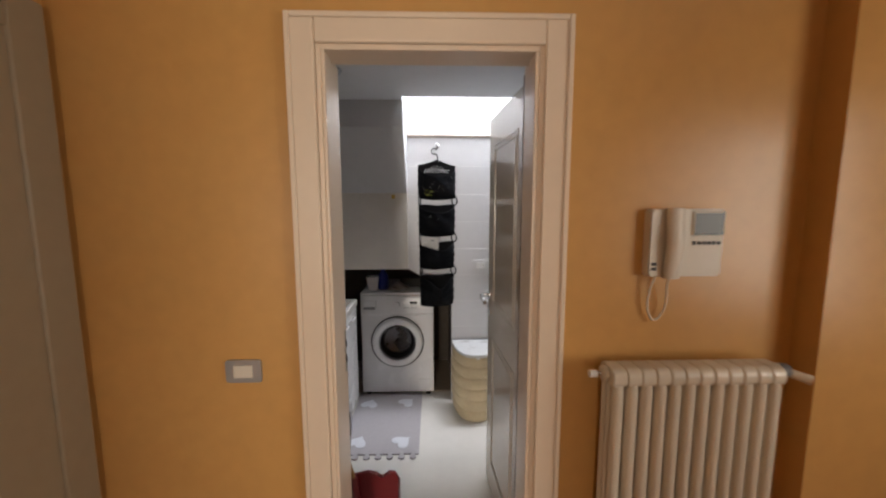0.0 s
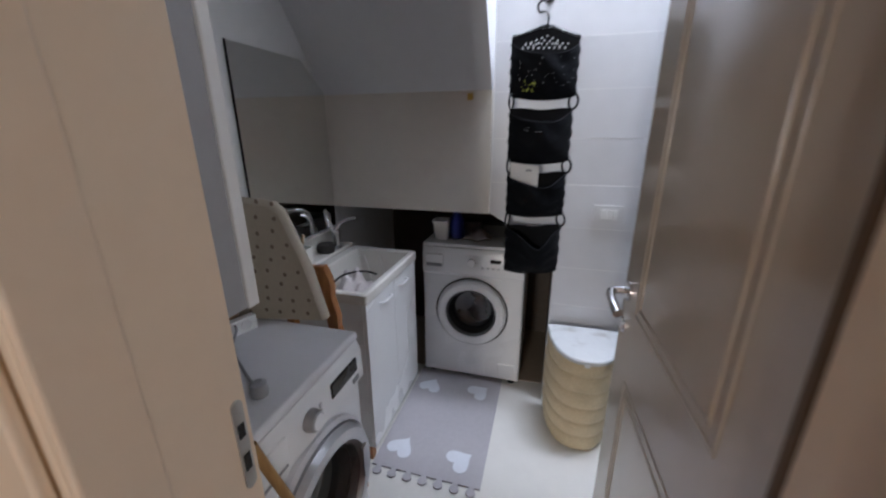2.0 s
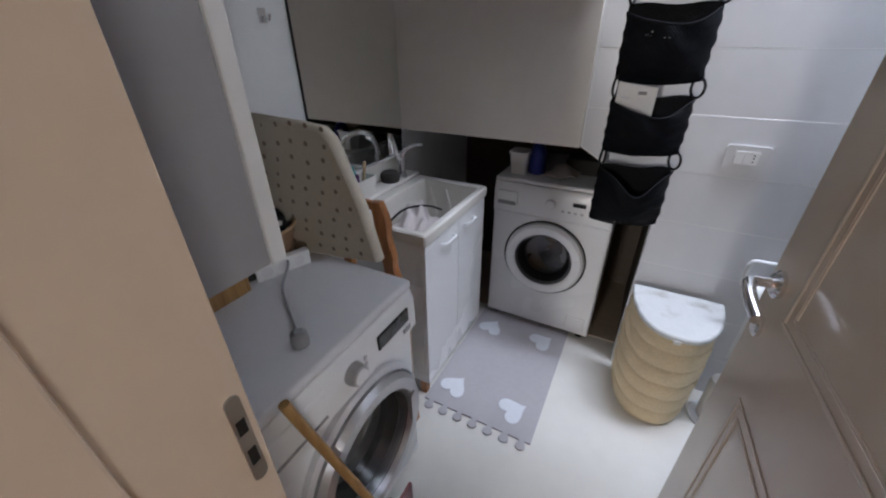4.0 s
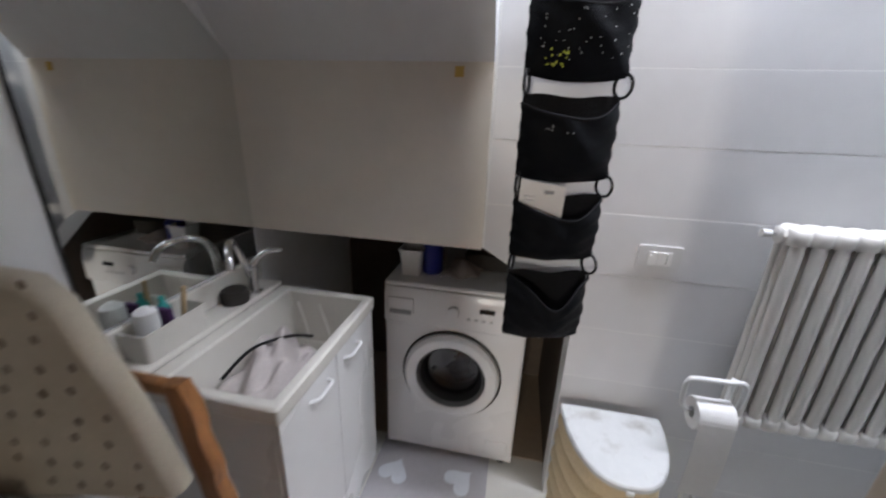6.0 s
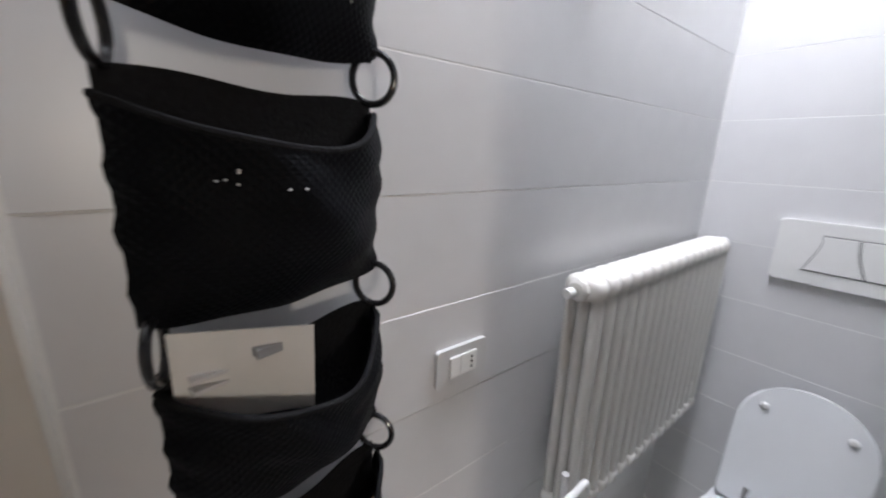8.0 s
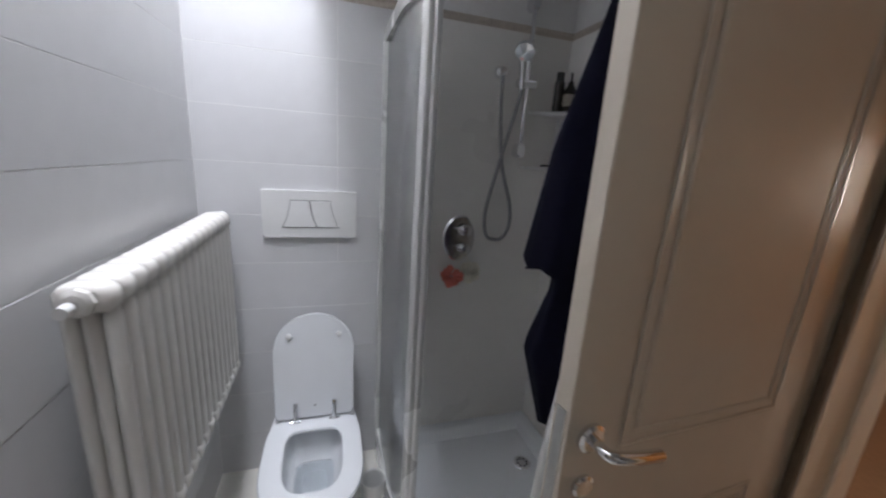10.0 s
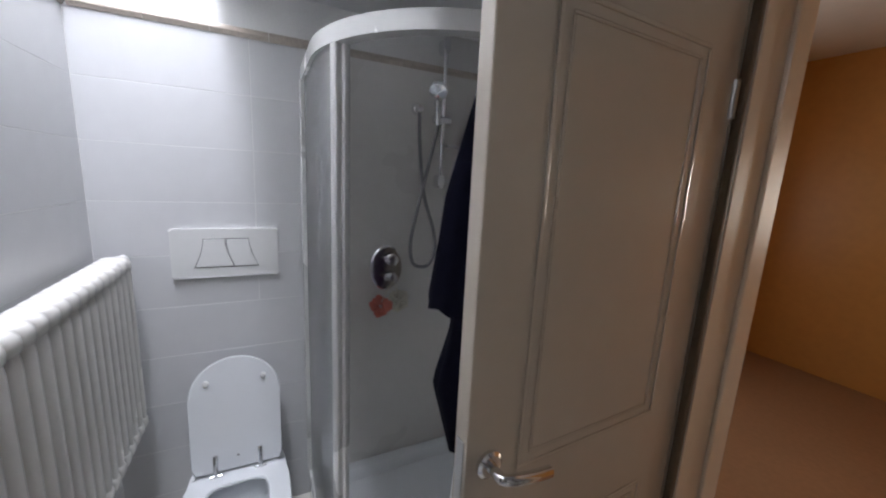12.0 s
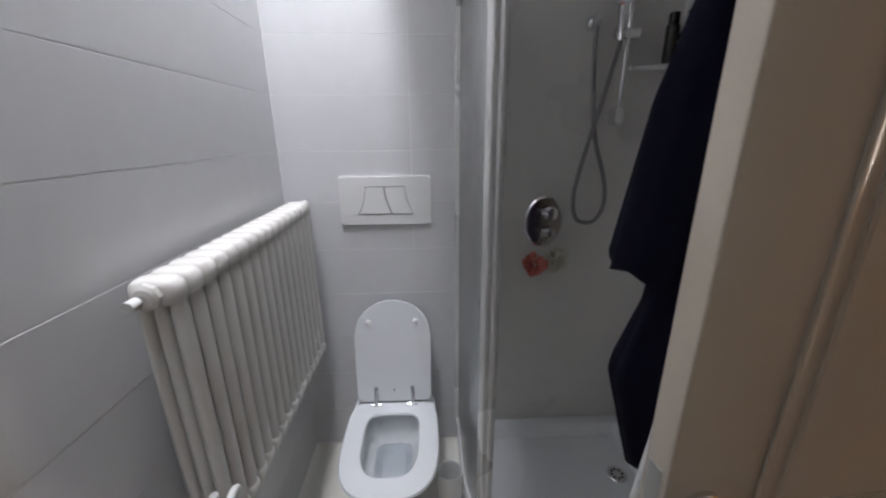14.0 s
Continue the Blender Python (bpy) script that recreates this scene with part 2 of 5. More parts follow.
# ---- mesh helpers ----
def part(name, bm, mat, parent=None, label="", sharp=35.0):
    """Links a bmesh as one mesh object, under a thing or a part."""
    me = bpy.data.meshes.new(name)
    bmesh.ops.recalc_face_normals(bm, faces=bm.faces)
    for f in bm.faces:
        f.smooth = True
    lim = radians(sharp)
    for e in bm.edges:
        if len(e.link_faces) == 2:
            a, b = e.link_faces
            ang = e.calc_face_angle(0.0)
            p, q = sorted((a.calc_area(), b.calc_area()))
            e.smooth = not (ang > lim or (ang > 0.14 and q > 6 * p))
    bm.to_mesh(me)
    bm.free()
    me.materials.append(M[mat] if isinstance(mat, str) else mat)
    ob = new(name, me)
    if parent is not None:
        ob.parent = parent
    if label:
        ob["label"] = label
    return ob


def thing(name, label, category, place=(0, 0, 0), rz=0.0, group="", kind=""):
    ob = new(name)
    ob.empty_display_size = 0.05
    ob.matrix_basis = pose(*place, 0, 0, rz)
    return tagged(ob, label, category, group, kind)


def bx(bm, x0, x1, y0, y1, z0, z1, bev=0.0, seg=2):
    m = Matrix.LocRotScale(((x0 + x1) / 2, (y0 + y1) / 2, (z0 + z1) / 2), None, (x1 - x0, y1 - y0, z1 - z0))
    r = bmesh.ops.create_cube(bm, size=1.0, matrix=m)
    if bev:
        es = list({e for v in r["verts"] for e in v.link_edges})
        bmesh.ops.bevel(bm, geom=es, offset=bev, segments=seg, profile=0.5, affect="EDGES")
    return bm


def box(x0, x1, y0, y1, z0, z1, bev=0.0, seg=2):
    return bx(bmesh.new(), x0, x1, y0, y1, z0, z1, bev, seg)


def rings(bm, loops, caps=True, closed=False):
    """Skins a list of loops of points, each with the same count."""
    vs = [[bm.verts.new(p) for p in loop] for loop in loops]
    n = len(vs[0])
    span = range(len(vs) if closed else len(vs) - 1)
    for i in span:
        a, b = vs[i], vs[(i + 1) % len(vs)]
        for k in range(n):
            bm.faces.new((a[k], a[(k + 1) % n], b[(k + 1) % n], b[k]))
    if caps and not closed:
        bm.faces.new(vs[0][::-1])
        bm.faces.new(vs[-1])
    return bm


def cyl(bm, p0, p1, r0, r1=None, n=20):
    p0, p1 = Vector(p0), Vector(p1)
    r1 = r0 if r1 is None else r1
    q = (p1 - p0).to_track_quat("Z", "Y")
    loops = []
    for p, r in ((p0, r0), (p1, r1)):
        loops.append([p + q @ Vector((r * math.cos(2 * math.pi * k / n), r * math.sin(2 * math.pi * k / n), 0)) for k in range(n)])
    return rings(bm, loops)


def tube(bm, pts, r, n=10, closed=False):
    """A round bar along points."""
    pts = [Vector(p) for p in pts]
    m = len(pts)
    loops, up = [], None
    for i, p in enumerate(pts):
        a = pts[i - 1] if (i or closed) else p
        b = pts[(i + 1) % m] if (i < m - 1 or closed) else p
        d = (b - a).normalized()
        if up is None:
            up = d.orthogonal().normalized()
        up = (up - d * up.dot(d)).normalized()
        s = d.cross(up)
        rad = r(i / max(1, m - 1)) if callable(r) else r
        loops.append([p + (up * math.cos(2 * math.pi * k / n) + s * math.sin(2 * math.pi * k / n)) * rad for k in range(n)])
    return rings(bm, loops, closed=closed)


def curve_pts(ctrl, n=8, closed=False):
    """Catmull-Rom points through control points."""
    c = [Vector(p) for p in ctrl]
    m = len(c)
    out = []
    for i in range(m if closed else m - 1):
        p0 = c[(i - 1) % m] if (closed or i) else c[0]
        p1, p2 = c[i], c[(i + 1) % m]
        p3 = c[(i + 2) % m] if (closed or i < m - 2) else c[-1]
        for k in range(n):
            t = k / n
            out.append(0.5 * ((2 * p1) + (p2 - p0) * t + (2 * p0 - 5 * p1 + 4 * p2 - p3) * t * t + (3 * p1 - p0 - 3 * p2 + p3) * t ** 3))
    if not closed:
        out.append(c[-1])
    return out


def lathe(bm, prof, c=(0, 0, 0), n=32, axis="z", caps=True):
    c = Vector(c)
    loops = []
    for r, h in prof:
        loop = []
        for k in range(n):
            a = 2 * math.pi * k / n
            u, v = r * math.cos(a), r * math.sin(a)
            loop.append(c + {"z": Vector((u, v, h)), "y": Vector((u, h, v)), "x": Vector((h, u, v))}[axis])
        loops.append(loop)
    return rings(bm, loops, caps)


def prism(bm, pts, d0, d1, axis="y", bev=0.0, seg=2):
    """A flat outline of points (u, v) pushed from d0 to d1 along an axis."""
    f = {"y": lambda u, v, d: (u, d, v), "x": lambda u, v, d: (d, u, v), "z": lambda u, v, d: (u, v, d)}[axis]
    a = [bm.verts.new(f(u, v, d0)) for u, v in pts]
    b = [bm.verts.new(f(u, v, d1)) for u, v in pts]
    n = len(pts)
    fs = [bm.faces.new(a[::-1]), bm.faces.new(b)]
    for k in range(n):
        fs.append(bm.faces.new((a[k], a[(k + 1) % n], b[(k + 1) % n], b[k])))
    if bev:
        es = list(set(fs[0].edges) | set(fs[1].edges))
        bmesh.ops.bevel(bm, geom=es, offset=bev, segments=seg, profile=0.5, affect="EDGES")
    return bm


def rounded(x0, x1, y0, y1, r, n=6):
    """Outline of a rectangle with round corners; r is one radius or four, from (x1, y1) anticlockwise."""
    r = r if isinstance(r, (tuple, list)) else (r,) * 4
    out = []
    for (cx, cy, sx, sy, a0), q in zip(((x1, y1, -1, -1, 0), (x0, y1, 1, -1, 90), (x0, y0, 1, 1, 180), (x1, y0, -1, 1, 270)), r):
        for k in range(n + 1):
            a = radians(a0 + 90 * k / n)
            out.append((cx + sx * q + q * math.cos(a), cy + sy * q + q * math.sin(a)))
    return out


def sheet(bm, f, nu, nv, thick, closed_u=False):
    """A cloth: f(u, v) gives places, doubled along the normal by its thickness."""
    g = [[Vector(f(i / nu, j / nv)) for j in range(nv + 1)] for i in range(nu + 1)]
    top, bot = [], []
    for i in range(nu + 1):
        a, b = [], []
        for j in range(nv + 1):
            du = g[min(i + 1, nu)][j] - g[max(i - 1, 0)][j]
            dv = g[i][min(j + 1, nv)] - g[i][max(j - 1, 0)]
            nrm = du.cross(dv)
            nrm = nrm.normalized() if nrm.length > 1e-9 else Vector((0, 0, 1))
            a.append(bm.verts.new(g[i][j] + nrm * thick / 2))
            b.append(bm.verts.new(g[i][j] - nrm * thick / 2))
        top.append(a); bot.append(b)
    for i in range(nu):
        for j in range(nv):
            bm.faces.new((top[i][j], top[i + 1][j], top[i + 1][j + 1], top[i][j + 1]))
            bm.faces.new((bot[i][j + 1], bot[i + 1][j + 1], bot[i + 1][j], bot[i][j]))
    for i in range(nu):
        bm.faces.new((top[i + 1][0], top[i][0], bot[i][0], bot[i + 1][0]))
        bm.faces.new((top[i][nv], top[i + 1][nv], bot[i + 1][nv], bot[i][nv]))
    for j in range(nv):
        bm.faces.new((top[0][j], top[0][j + 1], bot[0][j + 1], bot[0][j]))
        bm.faces.new((top[nu][j + 1], top[nu][j], bot[nu][j], bot[nu][j + 1]))
    return bm


def structure(name, bm, mat, label, category):
    return tagged(part(name, bm, mat), label, category, kind="structure")


# ---- plan: walls, floors, ceilings ----
XL, XR, YB, YN, YH = -0.84, 1.80, 3.20, 1.61, 1.49   # bathroom left, right, back, door-side faces; hall face
YL = 1.66                                            # bathroom face of the wall on the latch side
HC = 2.27                                            # bathroom ceiling
DX0, DX1, DZ = -0.108, 0.578, 2.06                   # doorway
ROW = 0.209                                          # tile course

structure("floor", box(XL - 0.1, XR + 0.1, YH, 4.1, -0.1, 0.0), "floor", "cream glossy tiled bathroom floor", "floor")
structure("floor_hall", box(-1.05, 2.5, -1.95, YH + 0.03, -0.098, -0.002), "hall_floor", "terracotta floor of the hall", "floor")

# door wall with the doorway cut through, orange on the hall side
bm = bmesh.new()
bx(bm, -1.05, DX0, YH, YH + 0.06, 0, 2.8)
bx(bm, DX1, 1.42, YH, YH + 0.06, 0, 2.8)
bx(bm, DX0, DX1, YH, YH + 0.06, DZ, 2.8)
structure("wall_hall", bm, "orange", "ochre painted hall wall around the doorway", "wall")
bm = bmesh.new()
bx(bm, XL - 0.1, DX0, YH + 0.06, YL, 0, 2.8)
bx(bm, DX1, XR + 0.1, YH + 0.06, YN, 0, 2.8)
bx(bm, DX0, DX1, YH + 0.06, YN, DZ, 2.8)
structure("wall_south", bm, "white_wall", "white painted bathroom wall beside the door", "wall")
structure("wall_hall_pillar", box(1.42, 2.5, 1.40, YH + 0.06, 0, 2.8), "orange", "projecting ochre painted hall wall", "wall")
structure("wall_hall_left", box(-1.05, -0.86, -1.95, YH, 0, 2.8), "orange", "ochre painted side wall of the hall", "wall")
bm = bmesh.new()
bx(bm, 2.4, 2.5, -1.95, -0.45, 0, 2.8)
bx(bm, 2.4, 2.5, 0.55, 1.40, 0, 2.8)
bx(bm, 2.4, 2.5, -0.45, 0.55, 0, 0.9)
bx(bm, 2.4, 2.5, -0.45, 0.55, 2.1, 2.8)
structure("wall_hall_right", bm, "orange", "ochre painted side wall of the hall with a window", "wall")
# unseen end wall; its opening is added to bound the beam
bm = bmesh.new()
bx(bm, -0.86, -0.6, -1.95, -1.85, 0, 2.8)
bx(bm, 0.0, 2.4, -1.95, -1.85, 0, 2.8)
bx(bm, -0.6, 0.0, -1.95, -1.85, 2.1, 2.8)
structure("wall_hall_back", bm, "orange", "ochre painted unseen end wall of the hall, opening added for the beam", "wall")
# unseen room added beyond the hall to house the beam lamp
bm = bmesh.new()
bx(bm, -1.15, -1.05, -4.8, -1.95, 0, 2.8)
bx(bm, 0.55, 0.65, -4.8, -1.95, 0, 2.8)
bx(bm, -1.05, -0.88, -4.8, -4.7, 0, 2.8)
bx(bm, -0.16, 0.55, -4.8, -4.7, 0, 2.8)
bx(bm, -0.88, -0.16, -4.8, -4.7, 0, 0.9)
bx(bm, -0.88, -0.16, -4.8, -4.7, 2.1, 2.8)
structure("wall_far_room", bm, "orange", "added unseen ochre walls of the beam room beyond the hall", "wall")
structure("floor_beam_room", box(-1.15, 0.65, -4.8, -1.95, -0.098, -0.002), "hall_floor", "added unseen terracotta floor of the beam room beyond the hall", "floor")
structure("ceiling_beam_room", box(-1.15, 0.65, -4.8, -1.95, 2.8, 2.9), "ceiling", "added unseen white ceiling of the beam room beyond the hall", "ceiling")
structure("ceiling_hall", box(-1.05, 2.5, -1.95, YH + 0.06, 2.8, 2.9), "ceiling", "white painted hall ceiling", "ceiling")
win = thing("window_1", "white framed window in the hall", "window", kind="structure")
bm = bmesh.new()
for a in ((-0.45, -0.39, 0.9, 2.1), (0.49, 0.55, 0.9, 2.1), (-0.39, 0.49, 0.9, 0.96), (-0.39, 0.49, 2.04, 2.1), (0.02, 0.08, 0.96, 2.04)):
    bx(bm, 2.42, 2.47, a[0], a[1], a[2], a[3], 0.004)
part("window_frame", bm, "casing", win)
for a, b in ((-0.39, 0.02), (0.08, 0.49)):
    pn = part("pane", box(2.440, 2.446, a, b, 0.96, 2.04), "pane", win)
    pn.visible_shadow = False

# unseen window added round the beam lamp
win = thing("beam_window", "added unseen white window frame at the beam lamp", "window", kind="structure")
bm = bmesh.new()
for a in ((-0.88, -0.84, 0.9, 2.1), (-0.20, -0.16, 0.9, 2.1), (-0.84, -0.20, 0.9, 0.94), (-0.84, -0.20, 2.06, 2.1)):
    bx(bm, a[0], a[1], -4.77, -4.72, a[2], a[3], 0.004)
part("window_frame", bm, "casing", win)
pn = part("pane", box(-0.84, -0.20, -4.748, -4.742, 0.94, 2.06), "pane", win)
pn.visible_shadow = False

# bathroom walls
structure("wall_west", box(XL - 0.1, XL, YN, 4.1, 0, 2.8), "white_wall", "white painted bathroom side wall", "wall")
wall_e = structure("wall_east", box(XR, XR + 0.1, YN, YB, 0, 3.65), "white_wall", "tiled bathroom wall behind the toilet and shower", "wall")
# back wall: full height right of the recess, cut out over the washing machine
bm = bmesh.new()
prism(bm, [(0.385, 0), (XR + 0.1, 0), (XR + 0.1, 3.65), (0.03, 3.65), (0.03, 1.10), (0.045, 1.098), (0.143, 1.04), (0.385, 0.84)], YB, YB + 0.1, "y")
wall_n = structure("wall_north", bm, "white_wall", "tiled bathroom back wall under the skylight", "wall")
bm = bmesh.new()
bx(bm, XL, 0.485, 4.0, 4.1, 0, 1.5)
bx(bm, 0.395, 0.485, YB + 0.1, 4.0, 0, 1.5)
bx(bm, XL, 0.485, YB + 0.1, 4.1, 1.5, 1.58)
structure("wall_recess", bm, "recess", "brown walls of the recess under the stairs, dark interior put in the colour", "wall")
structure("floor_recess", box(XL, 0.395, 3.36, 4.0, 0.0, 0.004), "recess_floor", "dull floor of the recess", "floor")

# boxed-in underside of the stairs
bm = prism(bmesh.new(), [(3.17, 1.098), (3.17, 1.68), (3.30, 1.68), (3.30, 1.098)], XL, 0.045, "x")
structure("panel_stairs", bm, "panel", "cream painted panel boxing in the stairs over the washing machine", "panel")
bm = prism(bmesh.new(), [(3.170, 1.6805), (2.85, 2.10), (2.85, HC), (3.30, HC), (3.30, 1.6805)], XL, 0.045, "x")
structure("soffit_stairs", bm, "soffit", "white sloping underside of the stairs", "soffit")

# ceiling with the skylight shaft
bm = bmesh.new()
bx(bm, XL - 0.1, XR + 0.1, YN, 2.78, HC, HC + 0.1)
bx(bm, XL - 0.1, 0.045, 2.78, YB + 0.1, HC, HC + 0.1)
structure("ceiling", bm, "ceiling", "white painted bathroom ceiling", "ceiling")
bm = bmesh.new()
bx(bm, -0.055, XR + 0.1, 2.68, 2.78, HC + 0.1, 3.65)
bx(bm, -0.055, 0.045, 2.78, YB, HC + 0.1, 3.65)
structure("skylight_shaft", bm, "white_wall", "white painted shaft under the skylight", "wall")
win = thing("window_2", "skylight over the bathroom", "skylight", kind="structure")
bm = bmesh.new()
for a in ((0.045, XR, 2.78, 2.81), (0.045, XR, 3.17, 3.2), (0.045, 0.075, 2.81, 3.17), (XR - 0.03, XR, 2.81, 3.17)):
    bx(bm, *a, 3.56, 3.62, 0.003)
part("window_frame", bm, "white_plastic", win)
pn = part("pane", box(0.075, XR - 0.03, 2.81, 3.17, 3.585, 3.591), "pane", win)
pn.visible_shadow = False

# door casings, jamb lining, threshold, on both sides
cas = thing("door_casing", "ivory lacquered door casing of the bathroom doorway", "door frame", kind="structure")
w = 0.072
for x0, x1, ya, yb in ((DX0 - w, DX0 + 0.006, YH - 0.016, YH - 0.001), (DX1 - 0.006, DX1 + w, YH - 0.016, YH - 0.001),
                       (DX0 - w, DX0 + 0.006, YL + 0.001, YL + 0.040), (DX1 - 0.006, DX1 + w, YN + 0.001, YN + 0.066)):
    part("jamb_casing", box(x0, x1, ya, yb, 0, DZ + w, 0.006, 3), "casing", cas)
for ya, yb in ((YH - 0.016, YH - 0.001), (YN + 0.001, YN + 0.042)):
    part("head_casing", box(DX0 + 0.006, DX1 - 0.006, ya, yb, DZ - 0.006, DZ + w, 0.006, 3), "casing", cas)
# raised outer bead of the hall casing
for x0, x1 in ((DX0 - w - 0.004, DX0 - w + 0.012), (DX1 + w - 0.012, DX1 + w + 0.004)):
    part("bead", box(x0, x1, YH - 0.023, YH - 0.0165, 0, DZ + w + 0.004, 0.003, 3), "casing", cas)
part("bead", box(DX0 - w + 0.012, DX1 + w - 0.012, YH - 0.023, YH - 0.0165, DZ + w - 0.012, DZ + w + 0.004, 0.003, 3), "casing", cas)
bm = bmesh.new()
bx(bm, DX0 + 0.001, DX0 + 0.020, YH, YL + 0.036, 0, DZ - 0.001, 0.002)
bx(bm, DX0 + 0.020, DX0 + 0.032, YH + 0.0, YN - 0.045, 0, DZ - 0.02, 0.004)
part("jamb", bm, "casing", cas)
bm = bmesh.new()
bx(bm, DX1 - 0.020, DX1 - 0.001, YH, YN + 0.062, 0, DZ - 0.001, 0.002)
bx(bm, DX1 - 0.032, DX1 - 0.020, YH + 0.0, YN - 0.045, 0, DZ - 0.02, 0.004)
part("jamb", bm, "casing", cas)
bm = bmesh.new()
bx(bm, DX0 + 0.020, DX1 - 0.020, YH, YN, DZ - 0.020, DZ - 0.001, 0.002)
part("head", bm, "casing", cas)
# brown strip painted in for the shadow gap between door and jamb
bm = bmesh.new()
bx(bm, DX1 - 0.019, DX1 + 0.001, YN + 0.0665, YN + 0.082, 0.002, DZ - 0.022, 0.003)
part("door_seal", bm, "hinge_gap_brown", cas, "brown strip put in for the shadow gap at the hinge")
sp = part("strike_plate", prism(bmesh.new(), rounded(YL + 0.006, YL + 0.026, 0.97, 1.13, 0.010), DX0 + 0.019, DX0 + 0.0225, "x"), "steel", cas, "worn steel strike plate")
for z0, z1 in ((1.005, 1.035), (1.065, 1.09)):
    part("slot", box(DX0 + 0.0222, DX0 + 0.0232, YL + 0.010, YL + 0.022, z0, z1), "black", sp)

# second doorway casing on the left hall wall, its dimness put into the colour
cas2 = thing("door_casing_side", "olive grey lacquered door casing on the side wall of the hall, dimness put in its colour", "door frame", kind="structure")
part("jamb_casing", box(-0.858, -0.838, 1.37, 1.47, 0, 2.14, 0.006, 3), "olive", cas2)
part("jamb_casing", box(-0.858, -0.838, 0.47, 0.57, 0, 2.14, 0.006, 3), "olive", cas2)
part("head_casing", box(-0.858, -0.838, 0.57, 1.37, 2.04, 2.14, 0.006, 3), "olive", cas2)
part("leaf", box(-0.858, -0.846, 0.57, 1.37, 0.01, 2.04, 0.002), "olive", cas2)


# ---- bathroom: shower ----
sh = thing("shower_enclosure", "rounded shower enclosure with white profiles, frosted glass, door slid open", "shower")
AX, AY, AR = 1.45, 1.96, 0.50
def arc(r, a0, a1, n=20):
    return [(AX + r * math.cos(radians(a0 + (a1 - a0) * k / n)), AY + r * math.sin(radians(a0 + (a1 - a0) * k / n))) for k in range(n + 1)]
def strip(line, w, z0, z1, bm=None):
    """A band of width w following a plan line between two heights."""
    bm = bm or bmesh.new()
    pts = [Vector((x, y, 0)) for x, y in line]
    loops = []
    for i, p in enumerate(pts):
        d = (pts[min(i + 1, len(pts) - 1)] - pts[max(i - 1, 0)]).normalized()
        s = Vector((-d.y, d.x, 0)) * w / 2
        loops.append([p + s + Vector((0, 0, z0)), p - s + Vector((0, 0, z0)), p - s + Vector((0, 0, z1)), p + s + Vector((0, 0, z1))])
    return rings(bm, loops)
ZR0, ZR1 = 1.965, 2.015
outline = [(XR - 0.004, AY + AR)] + arc(AR, 90, 180) + [(AX - AR, YN + 0.008)]
part("top_rail", strip(outline, 0.045, ZR0, ZR1), "alu", sh)
part("bottom_rail", strip(outline, 0.04, 0.121, 0.155), "alu", sh)
A1 = 111.0
part("fixed_glass", strip([(XR - 0.03, AY + AR + 0.008)] + arc(AR + 0.008, 90, A1, 8), 0.006, 0.155, ZR0), "frost", sh, "frosted glass")
part("fixed_glass", strip([(AX - AR - 0.008, AY + 0.02), (AX - AR - 0.008, YN + 0.035)], 0.006, 0.155, ZR0), "frost", sh, "frosted glass")
part("sliding_glass", strip(arc(AR - 0.012, 90, A1, 8), 0.005, 0.16, ZR0 - 0.004), "frost", sh, "frosted glass")
for r, a in ((AR - 0.012, A1 + 2.2), (AR + 0.008, A1 + 0.8)):
    x, y = AX + r * math.cos(radians(a)), AY + r * math.sin(radians(a))
    bm = prism(bmesh.new(), rounded(-0.017, 0.017, -0.012, 0.012, 0.007), 0.155, ZR0, "z")
    bmesh.ops.transform(bm, matrix=pose(x, y, 0, 0, 0, a - 90), verts=bm.verts)
    part("post", bm, "alu", sh)
x, y = AX + (AR - 0.03) * math.cos(radians(A1 + 4.2)), AY + (AR - 0.012) * math.sin(radians(A1 + 4.2))
part("seal", cyl(bmesh.new(), (x, y, 0.16), (x, y, ZR0), 0.004, n=8), "black", sh, "black rubber seal")
for y0, y1, xx in ((AY - 0.02, AY + 0.014, AX - AR - 0.014), (AY + 0.018, AY + 0.046, AX - AR + 0.010)):
    part("post", prism(bmesh.new(), rounded(xx - 0.014, xx + 0.014, y0, y1, 0.008), 0.155, ZR0, "z"), "alu", sh)
part("seal", cyl(bmesh.new(), (AX - AR + 0.012, AY + 0.05, 0.16), (AX - AR + 0.012, AY + 0.05, ZR0), 0.004, n=8), "black", sh, "black rubber seal")
part("wall_profile", box(AX - AR - 0.03, AX - AR + 0.012, YN + 0.004, YN + 0.035, 0.155, ZR0, 0.004), "alu", sh)
part("wall_profile", box(XR - 0.035, XR - 0.012, AY + AR - 0.02, AY + AR + 0.028, 0.155, ZR0, 0.004), "alu", sh)

for ob in sh.children:
    if "glass" in ob.name:
        ob.visible_shadow = False

tray = thing("shower_tray", "white ceramic quadrant shower tray", "shower tray")
def tray_line(inset):
    a = AX - AR - 0.02 + inset
    b = AY + AR + 0.02 - inset
    rr = AR + 0.02 - inset
    out = [(XR - 0.012 - inset, YN + 0.01 + inset), (XR - 0.012 - inset, b)]
    out += [(AX + rr * math.cos(radians(90 + 90 * k / 16)), AY + rr * math.sin(radians(90 + 90 * k / 16))) for k in range(17)]
    out += [(a, YN + 0.01 + inset)]
    return out
loops = [[Vector((x, y, z)) for x, y in tray_line(i)] for i, z in ((0.0, 0.0), (0.0, 0.112), (0.008, 0.12), (0.045, 0.12), (0.06, 0.112), (0.085, 0.072), (0.11, 0.066), (0.30, 0.058))]
part("basin", rings(bmesh.new(), loops), "ceramic", tray)
